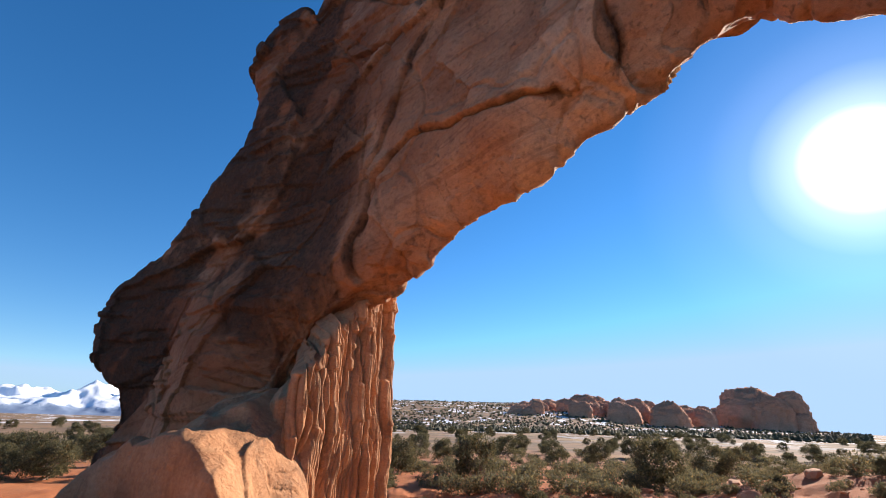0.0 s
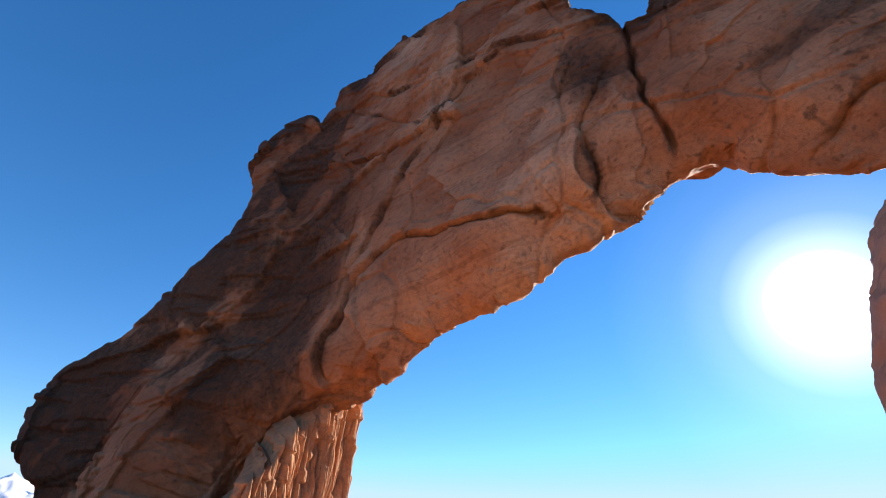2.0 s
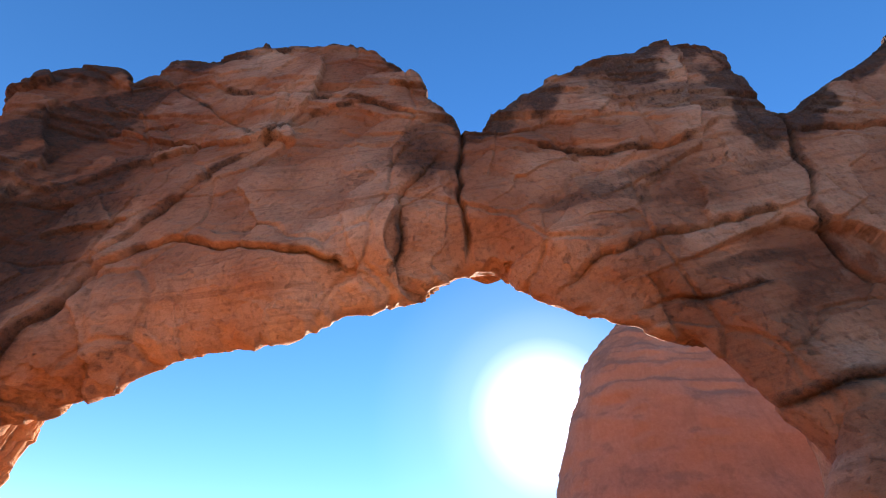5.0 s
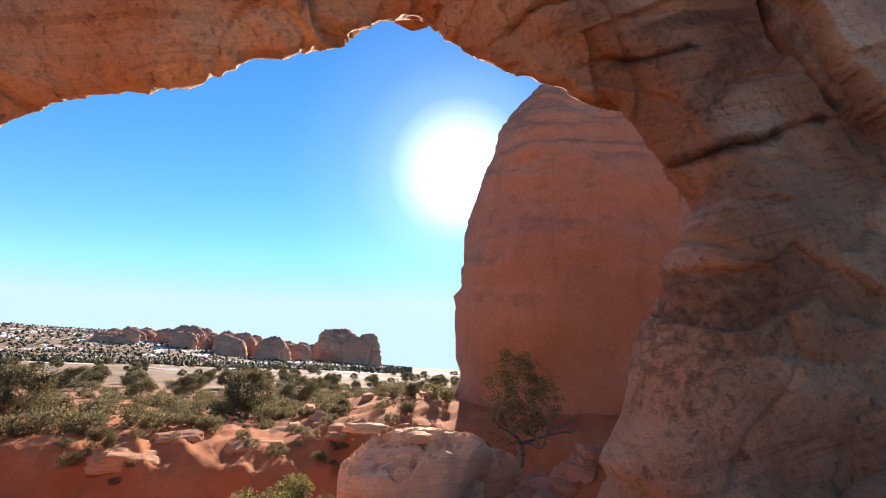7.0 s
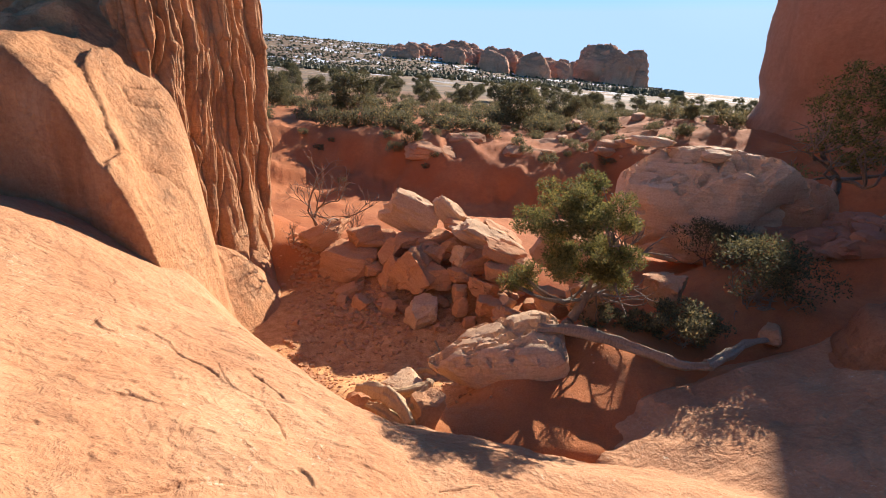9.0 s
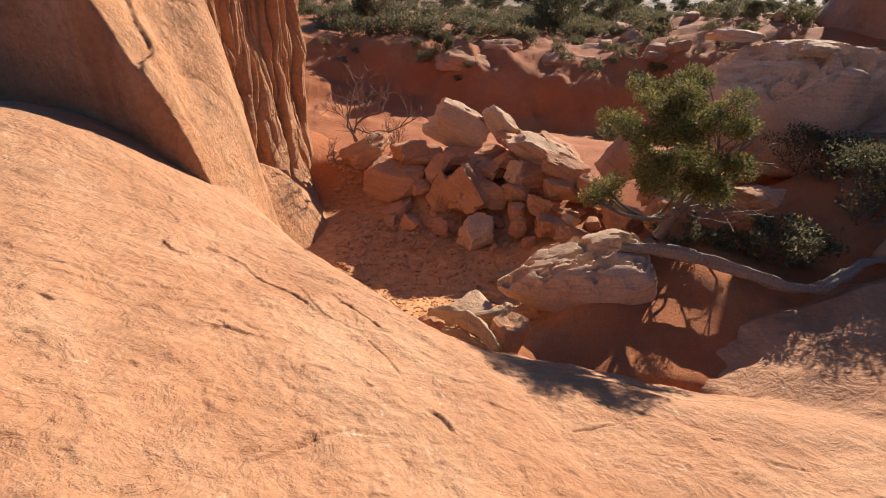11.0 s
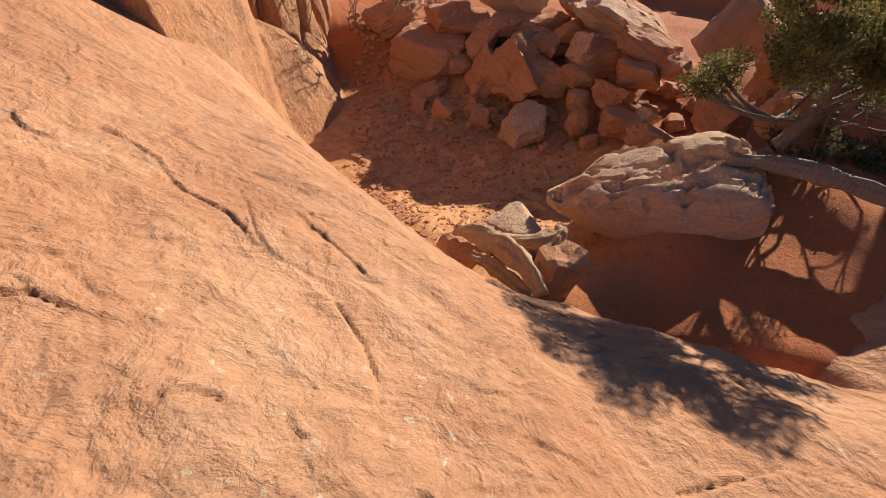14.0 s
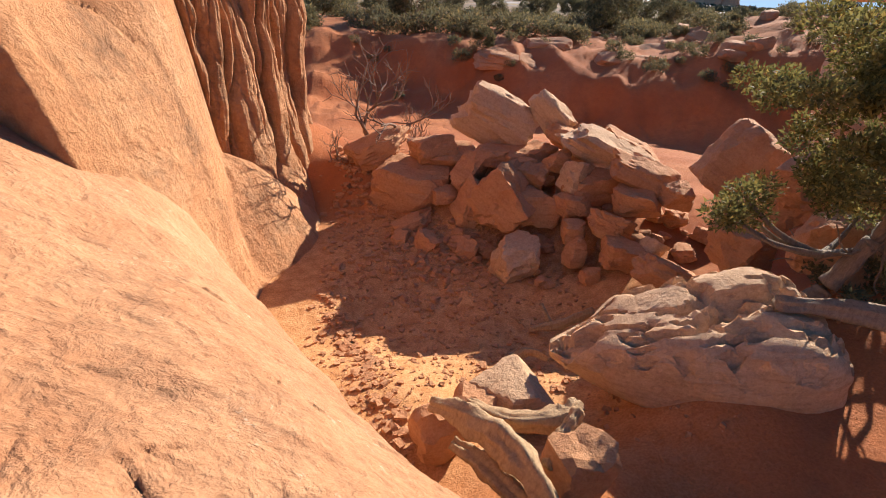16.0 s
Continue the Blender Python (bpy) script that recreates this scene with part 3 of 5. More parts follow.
def build_arch():
    t = np.linspace(0, len(INNER) - 1, 1150)
    inner, outer = curve_at(INNER, t), curve_at(OUTER, t)
    span = np.linalg.norm(outer - inner, axis=1)
    lip = np.minimum(1.5 / span, 0.17)
    right = smooth(15, 20, t)
    # section: share of the way from inner to outer edge, and depth across the fin
    keys = [(0.4 + 0 * t, 13.4 + 0 * t), (lip * 2.6, 12.6 + 0 * t), (lip * 1.1, 11.2 - 0.6 * right), (0 * t, 10.0 - 0.4 * right), (lip * 0.35, 9.2 - 0.2 * right), (lip, 8.55 + 0 * t), (lip + 0.3 * (1 - lip), 8.5 + 0 * t),
            (0.85 + 0 * t, 8.6 + 0 * t), (0.96 + 0 * t, 8.75 + 0 * t), (1 + 0 * t, 9.3 + 0 * t), (0.99 + 0 * t, 10.4 + 0 * t), (0.9 + 0 * t, 12.6 + 0 * t), (0.6 + 0 * t, 13.6 + 0 * t)]
    counts = [4, 6, 18, 26, 46, 130, 130, 34, 16, 12, 6, 4, 4]
    cols_a, cols_d = [], []
    K = len(keys)
    for k in range(K):
        for f in np.arange(counts[k]) / counts[k]:
            (a0, d0), (a1, d1), (a2, d2), (a3, d3) = (keys[(k + o) % K] for o in (-1, 0, 1, 2))
            cr = lambda p, q, r, s: 0.5 * (2 * q + (r - p) * f + (2 * p - 5 * q + 4 * r - s) * f ** 2 + (3 * q - p - 3 * r + s) * f ** 3)
            cols_a.append(cr(a0, a1, a2, a3)), cols_d.append(cr(d0, d1, d2, d3))
    a, d = np.array(cols_a).T, np.array(cols_d).T
    # the leg is thinner than the span
    d = np.where(d > 10, 10 + (d - 10) * (1 - 0.65 * smooth(11, 7, t))[:, None], d)
    s = inner[:, :1] + a * (outer - inner)[:, :1]
    z = inner[:, 1:] + a * (outer - inner)[:, 1:]
    x, y = plan(s.ravel(), d.ravel())
    v = np.stack([x, y, z.ravel()], -1)
    n = normals_of(v, *a.shape, wrap=True)
    out = np.sign(np.mean(n[:, 1][np.abs(d.ravel() - 8.5) < 0.2]) * -1)
    n = n * out
    sr, zr, dr = s.ravel(), z.ravel(), d.ravel()
    amount = 0.28 * fbm(v * (1, 1, 1.3), 0.25, 31, 3) + 0.12 * ridged(np.stack([sr * 0.8 + zr * 0.6, dr, zr * 0.8 - sr * 0.5], -1), 0.17, 38, 2) - 0.1 + 0.08 * fbm(v * (1, 1, 1.6), 0.9, 33, 4) + 0.03 * fbm(v, 3.2, 36, 4)
    ledge = fbm(v * (0.25, 0.25, 1.4), 0.7, 41, 4)
    upper = smooth(12.5, 15.5, zr) + smooth(-10, -13, sr)
    amount = amount + np.minimum(upper, 1) * (0.1 * smooth(0.08, 0.11, ledge) - 0.1 * smooth(-0.12, -0.16, ledge))
    slant = np.stack([0.75 * sr - 0.6 * zr, dr * 0.6, 0.6 * sr + 0.85 * zr], -1) * (1, 1, 0.6)
    slant = slant + 0.5 * fbm(v, 0.35, 53, 3)[:, None] + 0.08 * fbm(v, 2.2, 54, 3)[:, None]
    plane = panels(slant, 0.21, 55)
    amount = amount + smooth(11.5, 9.5, dr) * (0.24 * plane + 0.07 * panels(slant, 0.62, 58))
    # great planes left by rock falls, with sharp rims
    face = smooth(9.6, 9.0, dr)
    ws, wz = sr + 0.25 * fbm(v, 0.8, 46, 3), zr + 0.25 * fbm(v, 0.8, 47, 3)
    stained = 0 * sr
    for line, deep, wide, step in SEAMS:
        q, side = seam(ws, wz, line)
        amount = amount - face * 0.9 * deep * np.exp(-(q / (0.5 * wide)) ** 2) + face * 0.35 * step * smooth(2.4, 0.0, q) * (side > 0)
        stained = np.maximum(stained, face * smooth(0.26, 0.02, q) * smooth(-0.25, 0.25, fbm(v, 0.9, 67, 3)))
    amount = amount - 0.08 * smooth(0.04, 0.0, cells(v * (1, 1, 0.8) + 0.5 * fbm(v, 0.5, 44, 3)[:, None], 0.25, 45))
    amount = amount + 0.16 * smooth(8.9, 9.6, dr) * smooth(11.5, 10.2, dr) * ridged(v, 0.9, 48, 3)
    # the leg swells towards its foot
    amount = amount + 1.1 * face * smooth(8.0, 3.5, zr) * smooth(-17.0, -13.5, sr)
    # fluted pillars at the left foot
    flute = smooth(6.0, 4.2, zr) * smooth(-13.2, -12.2, sr) * smooth(-8.0, -9.0, sr)
    ribs = ridged(np.stack([sr * 1.0 + 0.25 * fbm(v, 0.4, 51, 2), dr, zr * 0.16], -1), 2.3, 52, 3)
    amount = amount * (1 - 0.5 * flute) + flute * (0.38 * ribs - 0.1)
    v = v + n * amount[:, None]
    f = grid_faces(*a.shape, wrap=True)
    if out > 0:
        f = f[:, ::-1]
    me = mesh_of("rock_arch", v, f, ARCH)
    # tint of each plane, with glare and shade painted in, and the dark varnish: caprock along the rim, seeps below it,
    # blotches on the leg
    thick = (1 - a.ravel()) * np.repeat(span, a.shape[1]) + (dr > 9.3) * -9 * (a.ravel() > 0.5)
    patch = fbm(v * (1, 1, 0.8), 0.3, 56, 4, 0.6)
    cap = smooth(1.2, 0.0, thick - 1.3 - 4.5 * patch)
    streak = fbm(np.stack([0.8 * sr - 0.5 * zr, dr, 0.35 * (0.5 * sr + 0.8 * zr)], -1), 0.5, 59, 5, 0.6)
    leg = smooth(-8.8, -10.8, sr) * smooth(-1.0, 1.0, zr)
    notch = np.exp(-((sr + 1.6 + 0.25 * (zr - 13.5)) / 1.0) ** 2 - ((zr - 13.6) / 2.3) ** 2)
    bands = smooth(0.02, 0.2, fbm(np.stack([0.25 * sr, dr, 1.0 * zr - 0.3 * sr], -1), 0.55, 62, 4) - 0.02) * smooth(1.0, 2.5, sr) * smooth(9.5, 7.5, sr) * smooth(8.8, 9.6, zr)
    seep = smooth(0.0, 0.2, streak - 0.2 + 0.33 * leg + 0.5 * notch)
    varnish = np.maximum.reduce([0.95 * cap, 0.8 * seep * np.maximum(leg, np.maximum(notch, 0.3)), 0.5 * bands, 0.75 * stained])
    varnish = varnish * smooth(10.5, 9.6, dr + 0 * sr) * (1 - 0.85 * flute)
    # glare lightens the right side and shade darkens the leg, both put into tint
    tint = np.clip(0.5 + 0.3 * plane + 0.12 * panels(slant, 0.62, 58) + 0.5 * fbm(v, 0.4, 64, 4) - 0.36 * leg + 0.16 * smooth(2, 8, sr), 0, 1)
    for key, value in (("tint", tint), ("varnish", varnish)):
        me.attributes.new(key, "FLOAT", "POINT").data.foreach_set("value", value.astype(np.float32))
    return me


arch = tagged(new("rock_arch", build_arch()), "huge natural red sandstone arch with dark varnish and fluted pillar", "rock arch", kind="structure")


def super_rock(name, centre, half, turn, power, material, seed, rows=150, cols=220, lumps=0.35, ledges=0.12, flutes=0.0, lean=(0, 0)):
    """A big rounded rock mass: a super-ellipsoid with lumps, ledges and flutes."""
    la, lo = np.meshgrid(np.linspace(-math.pi / 2, math.pi / 2, rows), np.linspace(0, 2 * math.pi, cols, endpoint=False), indexing="ij")
    pw = lambda q: np.sign(q) * np.abs(q) ** (2 / power)
    p = np.stack([pw(np.cos(la)) * pw(np.cos(lo)), pw(np.cos(la)) * pw(np.sin(lo)), pw(np.sin(la))], -1).reshape(-1, 3)
    p = p * half
    p[:, 0] += lean[0] * p[:, 2]
    p[:, 1] += lean[1] * p[:, 2]
    c, s = math.cos(radians(turn)), math.sin(radians(turn))
    v = np.stack([p[:, 0] * c - p[:, 1] * s, p[:, 0] * s + p[:, 1] * c, p[:, 2]], -1) + centre
    n = normals_of(v, rows, cols, wrap=True)
    if np.mean((n * (v - centre)).sum(1)) < 0:
        n = -n
    ledge = fbm(v * (0.25, 0.25, 1.4), 0.6, seed + 5, 4)
    size = min(half)
    amount = lumps * fbm(v, 0.9 / size, seed, 4) + 0.06 * fbm(v, 2.2, seed + 2, 4) + ledges * (smooth(0.05, 0.14, ledge) - smooth(-0.1, -0.2, ledge))
    amount = amount + flutes * ridged(v * (1, 1, 0.08), 1.3 + 1.6 / size, seed + 8, 3)
    v = v + n * amount[:, None]
    f = grid_faces(rows, cols, wrap=True)
    return mesh_of(name, v, f, material)


LOBE = rock_material("pillar_sandstone", (0.62, 0.33, 0.17), (0.53, 0.245, 0.112), (0.37, 0.14, 0.06), varnish=0.3, bands=1.6, size=0.7, relief=1.7, pitted=1.5, stain=0.9)


def pier_foot(x, y):
    """The sloping rock mass under the pillar: a ramp that ends in a lip over the slab and falls off to the hollow."""
    p = np.stack([x, y, np.zeros_like(x)], -1)
    crest = np.interp(x, [-11, -9, -6.5, -5.2, -4.3, -3.7, -3.3, -2.6, -2.0], [-2.2, -1.0, 1.2, 2.3, 2.6, 2.15, 1.5, 0.55, -0.1])
    back = 11.5 - y
    z = crest - 0.6 * np.log1p(np.exp(back * 2.2)) / 2.2 - 0.06 * np.maximum(-2.0 - back, 0)
    z = z + 0.45 * fbm(p, 0.4, 61, 3) + 0.13 * fbm(p * (1, 0.6, 1), 1.4, 62, 4) + 0.02 * fbm(p, 7, 63, 3)
    # lip above the crack
    lip = (y - 8.0) + 0.42 * (x + 2.2) + 0.12 * fbm(p, 1.3, 64, 3)
    z = z + (0.2 + 0.35 * smooth(-2.2, -3.2, x)) * smooth(1.3, 0.05, lip) - 3.0 * smooth(0.06, -0.18, lip)
    # hollows, flakes and long open joints
    wx, wy = x + 0.35 * fbm(p, 1.1, 74, 3), y + 0.35 * fbm(p, 1.1, 75, 3)
    z = z - 0.3 * smooth(1.0, 0.75, np.hypot((wx + 4.4) / 0.5, (wy - 10.6) / 0.28))
    sheet = fbm(p * (1.2, 0.8, 1), 0.6, 68, 3)
    z = z - 0.11 * smooth(0.1, 0.125, sheet) - 0.09 * smooth(-0.12, -0.145, sheet)
    joint = np.abs(fbm(np.stack([0.8 * x - 0.5 * y, 0.35 * (0.5 * x + 0.8 * y), 0 * x], -1), 0.8, 72, 3))
    z = z - 0.09 * smooth(0.018, 0.0, joint) * smooth(-0.15, 0.05, fbm(p, 0.5, 76, 2))
    # rounded shoulder on the sunny end
    end = np.interp(y, [7.5, 9.0, 10.1, 11.0, 11.8, 13.0], [-2.2, -2.0, -1.95, -2.15, -2.45, -2.9]) + 0.1 * fbm(p, 0.9, 70, 3)
    off = np.maximum(x - end + 1.0, 0)
    fall = 1 - np.exp(-(off / 1.02) ** 4.2)
    z = z + (-4.75 - z) * fall
    # toe that runs out on the sand
    toe = -4.75 + 1.9 * np.exp(-np.abs((x + 2.45 - 0.12 * (y - 11.4)) / 1.05) ** 2.2 - np.abs((y - 11.7) / 1.5) ** 2.4) + 0.12 * fbm(p, 1.2, 73, 4) + 0.3 * ridged(np.stack([x * 0.4, y, 0 * x], -1), 0.9, 69, 2) * smooth(-0.7, -1.6, x) * (y > 9.8) - 0.15
    toe = np.maximum(toe, -4.75 + 1.4 * np.exp(-((x + 2.2) / 0.85) ** 4 - ((y - 14.0) / 1.6) ** 4))
    return np.maximum(z, toe)


fx, fy = axis_lines(-11, -4.0, -0.6, -0.5, 0.035, 0.1), axis_lines(6.6, 7.0, 13.5, 16.5, 0.035, 0.1)
FX, FY = np.meshgrid(fx, fy)
FX, FY = FX.ravel(), FY.ravel()
lobe = tagged(new("pier_foot", mesh_of("pier_foot", np.stack([FX, FY, pier_foot(FX, FY)], -1), grid_faces(len(fy), len(fx)), LOBE)), "sloping orange sandstone foot of the arch pillar", "rock", kind="structure")


def fluted_pillar():
    """The sunny end of the leg: a wall of narrow upright ribs with deep clefts, merging into a few stout columns below."""
    line = curve_at([(-6.2, 14.6), (-4.5, 12.4), (-3.3, 11.2), (-2.7, 12.1), (-2.2, 13.05), (-1.75, 14.0), (-1.55, 15.0), (-2.2, 16.3), (-4.5, 17.0)], np.linspace(0, 8, 800))
    way = np.gradient(line, axis=0)
    run = np.concatenate([[0], np.cumsum(np.hypot(*np.diff(line, axis=0).T))])
    way /= np.linalg.norm(way, axis=1, keepdims=True)
    zs = np.linspace(-4.9, 6.4, 320)
    U, Z = np.meshgrid(run, zs)
    u, z = U.ravel(), Z.ravel()
    q = np.stack([u, 0 * u, z], -1)

    def ribs(wide, seed, wander, tall):
        c = u / wide + wander * fbm(q * (0.8, 1, 0.5), 0.8, seed, 3)
        k = np.floor(c)
        proud = fbm(np.stack([k * 7.3, 0 * k, z * tall], -1), 1.0, seed + 1, 3)
        f = 2 * (c - k) - 1
        return (1 - np.abs(f) ** 4) * (0.75 + 0.9 * proud), proud

    stout, lift = ribs(0.62, 301, 0.9, 0.25)
    thin, chip = ribs(0.2, 311, 2.2, 0.9)
    hair, _ = ribs(0.085, 321, 1.5, 0.8)
    upper = smooth(-3.0, -0.6, z + 1.2 * fbm(q, 0.7, 331, 2))
    amount = 0.24 * stout + 0.11 * upper * thin + 0.03 * upper * hair + 0.12 * fbm(q, 0.6, 332, 3) + 0.02 * fbm(q, 6, 333, 3)
    # broken ends where ribs have dropped off
    amount = amount - 0.1 * smooth(0.05, 0.12, chip) * smooth(0.5, 2.5, z)
    top = np.interp(u, [0, 2.8, 4.3, 5.0, 5.6, 6.8, 8.0, 10.5], [1.5, 1.6, 2.2, 3.0, 3.9, 5.2, 6.0, 6.2]) + 0.6 * lift
    for at, deep in ((4.75, 0.3), (5.7, 0.42), (6.35, 0.25), (7.15, 0.4), (7.7, 0.22)):
        amount = amount - deep * smooth(-4.2, -2.6, z) * np.exp(-((u - at - 0.35 * fbm(q * (0, 1, 0.5), 0.5, 340 + int(at * 10), 3)) / 0.05) ** 2)
    amount = amount - 0.15 + 0.25 * smooth(-2.6, -4.6, z)
    back = 0.05 * (z + 2.5)
    x = np.tile(line[:, 0], len(zs)) + np.tile(way[:, 1], len(zs)) * amount - 0.5 * back
    y = np.tile(line[:, 1], len(zs)) - np.tile(way[:, 0], len(zs)) * amount + back
    closing = smooth(top - 0.1, top + 1.3, z)
    x, y = x + (-4.6 - x) * closing, y + (15.0 - y) * closing
    return mesh_of("fluted_pillar", np.stack([x, y, z], -1), grid_faces(len(zs), len(run)), LOBE)


tagged(new("fluted_pillar", fluted_pillar()), "wall of tall fluted orange sandstone ribs at the arch's end", "rock pillar", kind="structure")
butt = tagged(new("rock_buttress", super_rock("rock_buttress", (38.0, 18.0, 4), (13.5, 6.5, 24), 132, 3.4, BUTTRESS, 71, lumps=1.1, ledges=0.2, rows=220, cols=280, lean=(-0.08, 0.0))), "tall smooth shaded sandstone fin behind the arch", "rock buttress", kind="structure")

# ---------------------------------------------------------------- boulders
def boulder_mesh(size, seed, material, detail=4, cuts=8, rough=1.4, beds=0.0):
    """A broken block: a ball cut by random planes, then weathered."""
    rng = np.random.RandomState(seed)
    bm = bmesh.new()
    bmesh.ops.create_icosphere(bm, subdivisions=detail, radius=1.0)
    v = np.array([q.co[:] for q in bm.verts])
    f = [[q.index for q in face.verts] for face in bm.faces]
    bm.free()
    d = v.copy()
    reach = np.full(len(v), 1.25)
    for n in range(cuts):
        w = rng.normal(size=3)
        w /= np.linalg.norm(w)
        dot = d @ w
        far = rng.uniform(0.56, 0.85)
        reach = np.minimum(reach, np.where(dot > 0.05, far / np.maximum(dot, 0.05), 9))
    for n in range(6):
        w = np.zeros(3)
        w[n // 2] = 1 - 2 * (n % 2)
        w = w + rng.normal(size=3) * 0.2
        w /= np.linalg.norm(w)
        dot = d @ w
        reach = np.minimum(reach, np.where(dot > 0.05, rng.uniform(0.52, 0.66) / np.maximum(dot, 0.05), 9))
    reach = np.minimum(reach, 1.1)
    v = d * reach[:, None]
    v = v / np.abs(v).max(0)
    v = v * (1 + 0.07 * rough * fbm(d + seed, 1.8, seed, 3) + 0.035 * rough * fbm(d + seed, 6, seed + 1, 3) - 0.06 * rough * smooth(0.1, 0.2, fbm(d * (1, 1, 2) + seed, 2.2, seed + 2, 3)))[:, None]
    v = v * (np.array(size) / 2)
    if beds:
        b = fbm(v * (0.5, 0.5, 3.0) + seed, 1.6, seed + 4, 4)
        v[:, :2] *= (1 + beds * (smooth(0.0, 0.1, b) - smooth(-0.05, -0.15, b)))[:, None]
        v[:, 2] += beds * 0.35 * ridged(v * (1.5, 3, 1) + seed, 1.5, seed + 6, 3) * size[2]
    me = mesh_of("boulder", v, f, material)
    me.set_sharp_from_angle(angle=radians(30))
    return me


def weathered_mesh(size, seed, material, detail=6, power=3.4, ripple=0.05, cuts=4, taper=0.0):
    """A massive rounded block with a rippled, pitted top and a few bedding grooves."""
    rng = np.random.RandomState(seed)
    bm = bmesh.new()
    bmesh.ops.create_icosphere(bm, subdivisions=detail, radius=1.0)
    d = np.array([q.co[:] for q in bm.verts])
    f = [[q.index for q in face.verts] for face in bm.faces]
    bm.free()
    reach = (np.abs(d) ** power).sum(1) ** (-1 / power)
    for n in range(cuts):
        w = rng.normal(size=3) * (1, 1, 0.5)
        w /= np.linalg.norm(w)
        dot = d @ w
        reach = np.minimum(reach, np.where(dot > 0.05, rng.uniform(0.9, 1.1) / np.maximum(dot, 0.05), 9))
    v = d * reach[:, None]
    v = v / np.abs(v).max(0) * (np.array(size) / 2)
    v[:, 1:] *= (1 - taper * smooth(0.3, -0.5, v[:, 0] / size[0]))[:, None]
    v = v * (1 + 0.1 * fbm(v, 0.9, seed, 3) + 0.02 * fbm(v, 5, seed + 1, 3))[:, None]
    warp = v + 0.22 * fbm(v, 1.2, seed + 2, 3)[:, None]
    top = smooth(0.15, 0.6, d[:, 2] / np.linalg.norm(d, axis=1))
    groove = ridged(warp * (1.1, 3.2, 2.0), 1.3, seed + 3, 3)
    pit = smooth(0.18, 0.45, fbm(warp * (1.4, 2.4, 2.4), 3.2, seed + 6, 3))
    v[:, 2] -= top * ripple * (2.0 * smooth(0.25, 0.75, groove) + 1.3 * pit)
    bed = ridged(warp * (0.25, 0.25, 1.0), 1.6, seed + 9, 2)
    v[:, :2] *= (1 - (1 - top) * 0.9 * ripple * smooth(0.7, 0.93, bed) / (0.5 * min(size)))[:, None]
    me = mesh_of("boulder", v, f, material)
    me.set_sharp_from_angle(angle=radians(34))
    return me


def boulder(x, y, z, w, d, h, turn=0.0, tilt=0.0, roll=0.0, seed=1, material=None, label="broken orange sandstone boulder in the rock pile", detail=4, name="boulder", group="", **more):
    ob = new(name, (weathered_mesh if "ripple" in more else boulder_mesh)((w, d, h), seed, material or BOULDER, detail, **more))
    ob.matrix_world = pose(x, y, z, tilt, roll, turn)
    return tagged(ob, label, "boulder", group)


PILE = "boulders of the rock pile"
boulder(2.35, 10.63, -4.25, 1.05, 0.9, 1.0, 20, 8, -12, 3, PALE, "pale square-edged boulder at the front of the pile", group=PILE)
boulder(2.39, 11.87, -3.7, 1.2, 1.1, 1.45, -30, 10, 35, 5, None, "large tilted oval boulder", group=PILE)
boulder(1.79, 12.1, -3.85, 0.6, 0.8, 1.15, 10, 0, 22, 6, group=PILE)
boulder(3.58, 11.6, -3.13, 0.66, 0.6, 0.72, 40, 10, 20, 7, PALE, "pale chunky boulder wedged in the pile", group=PILE)
boulder(3.4, 12.1, -3.0, 0.48, 0.45, 0.6, 0, 0, 8, 8, group=PILE)
boulder(3.0, 12.1, -3.27, 0.66, 0.6, 0.5, 60, 5, -15, 9, group=PILE)
boulder(2.63, 13.7, -2.62, 1.85, 1.2, 1.15, -15, 12, 24, 10, PALE, "big pale slab leaning on top of the pile", group=PILE, beds=0.04)
boulder(3.55, 13.2, -2.35, 1.05, 0.7, 0.6, -25, 0, 42, 11, PALE, group=PILE)
boulder(4.45, 12.0, -2.78, 2.2, 1.1, 0.75, -12, 8, 22, 12, PALE, "long layered slab across the pile", group=PILE, beds=0.06)
boulder(5.0, 12.3, -2.9, 1.5, 1.0, 0.7, -5, 6, 26, 13, group=PILE, beds=0.05)
boulder(4.54, 11.0, -2.85, 1.3, 0.8, 0.6, -18, 0, 20, 14, group=PILE)
boulder(0.06, 14.0, -3.27, 1.9, 1.0, 0.75, 10, 5, -24, 15, None, "long block at the end of the pile", group=PILE)
boulder(1.22, 13.5, -3.2, 1.0, 0.8, 0.75, 15, 0, -8, 16, group=PILE)
boulder(0.7, 13.1, -3.85, 1.6, 1.1, 1.1, -20, 0, 6, 17, group=PILE)
boulder(1.9, 12.9, -3.4, 0.85, 0.7, 0.9, 45, 10, 20, 18, group=PILE)
boulder(3.51, 11.2, -3.5, 0.7, 0.6, 0.45, 5, 0, 10, 19, group=PILE)
boulder(3.89, 10.5, -3.55, 0.85, 0.7, 0.55, 30, 0, 28, 20, group=PILE)
boulder(3.32, 10.7, -3.75, 0.42, 0.4, 0.45, 0, 0, 0, 21, detail=3, group=PILE)
boulder(3.28, 10.4, -4.0, 0.45, 0.4, 0.62, 15, 0, 12, 22, detail=3, group=PILE)
boulder(3.82, 10.0, -3.8, 0.85, 0.7, 0.55, 70, 0, 10, 23, group=PILE)
boulder(4.25, 9.8, -3.6, 0.45, 0.4, 0.35, 10, 0, 20, 24, PALE, detail=3, group=PILE)
boulder(4.2, 9.3, -3.75, 1.05, 0.7, 0.5, -20, 0, 14, 25, group=PILE)
boulder(5.6, 10.3, -2.35, 1.15, 0.8, 1.25, -20, -10, 32, 26, None, "large slanting slab boulder behind the juniper", group=PILE)
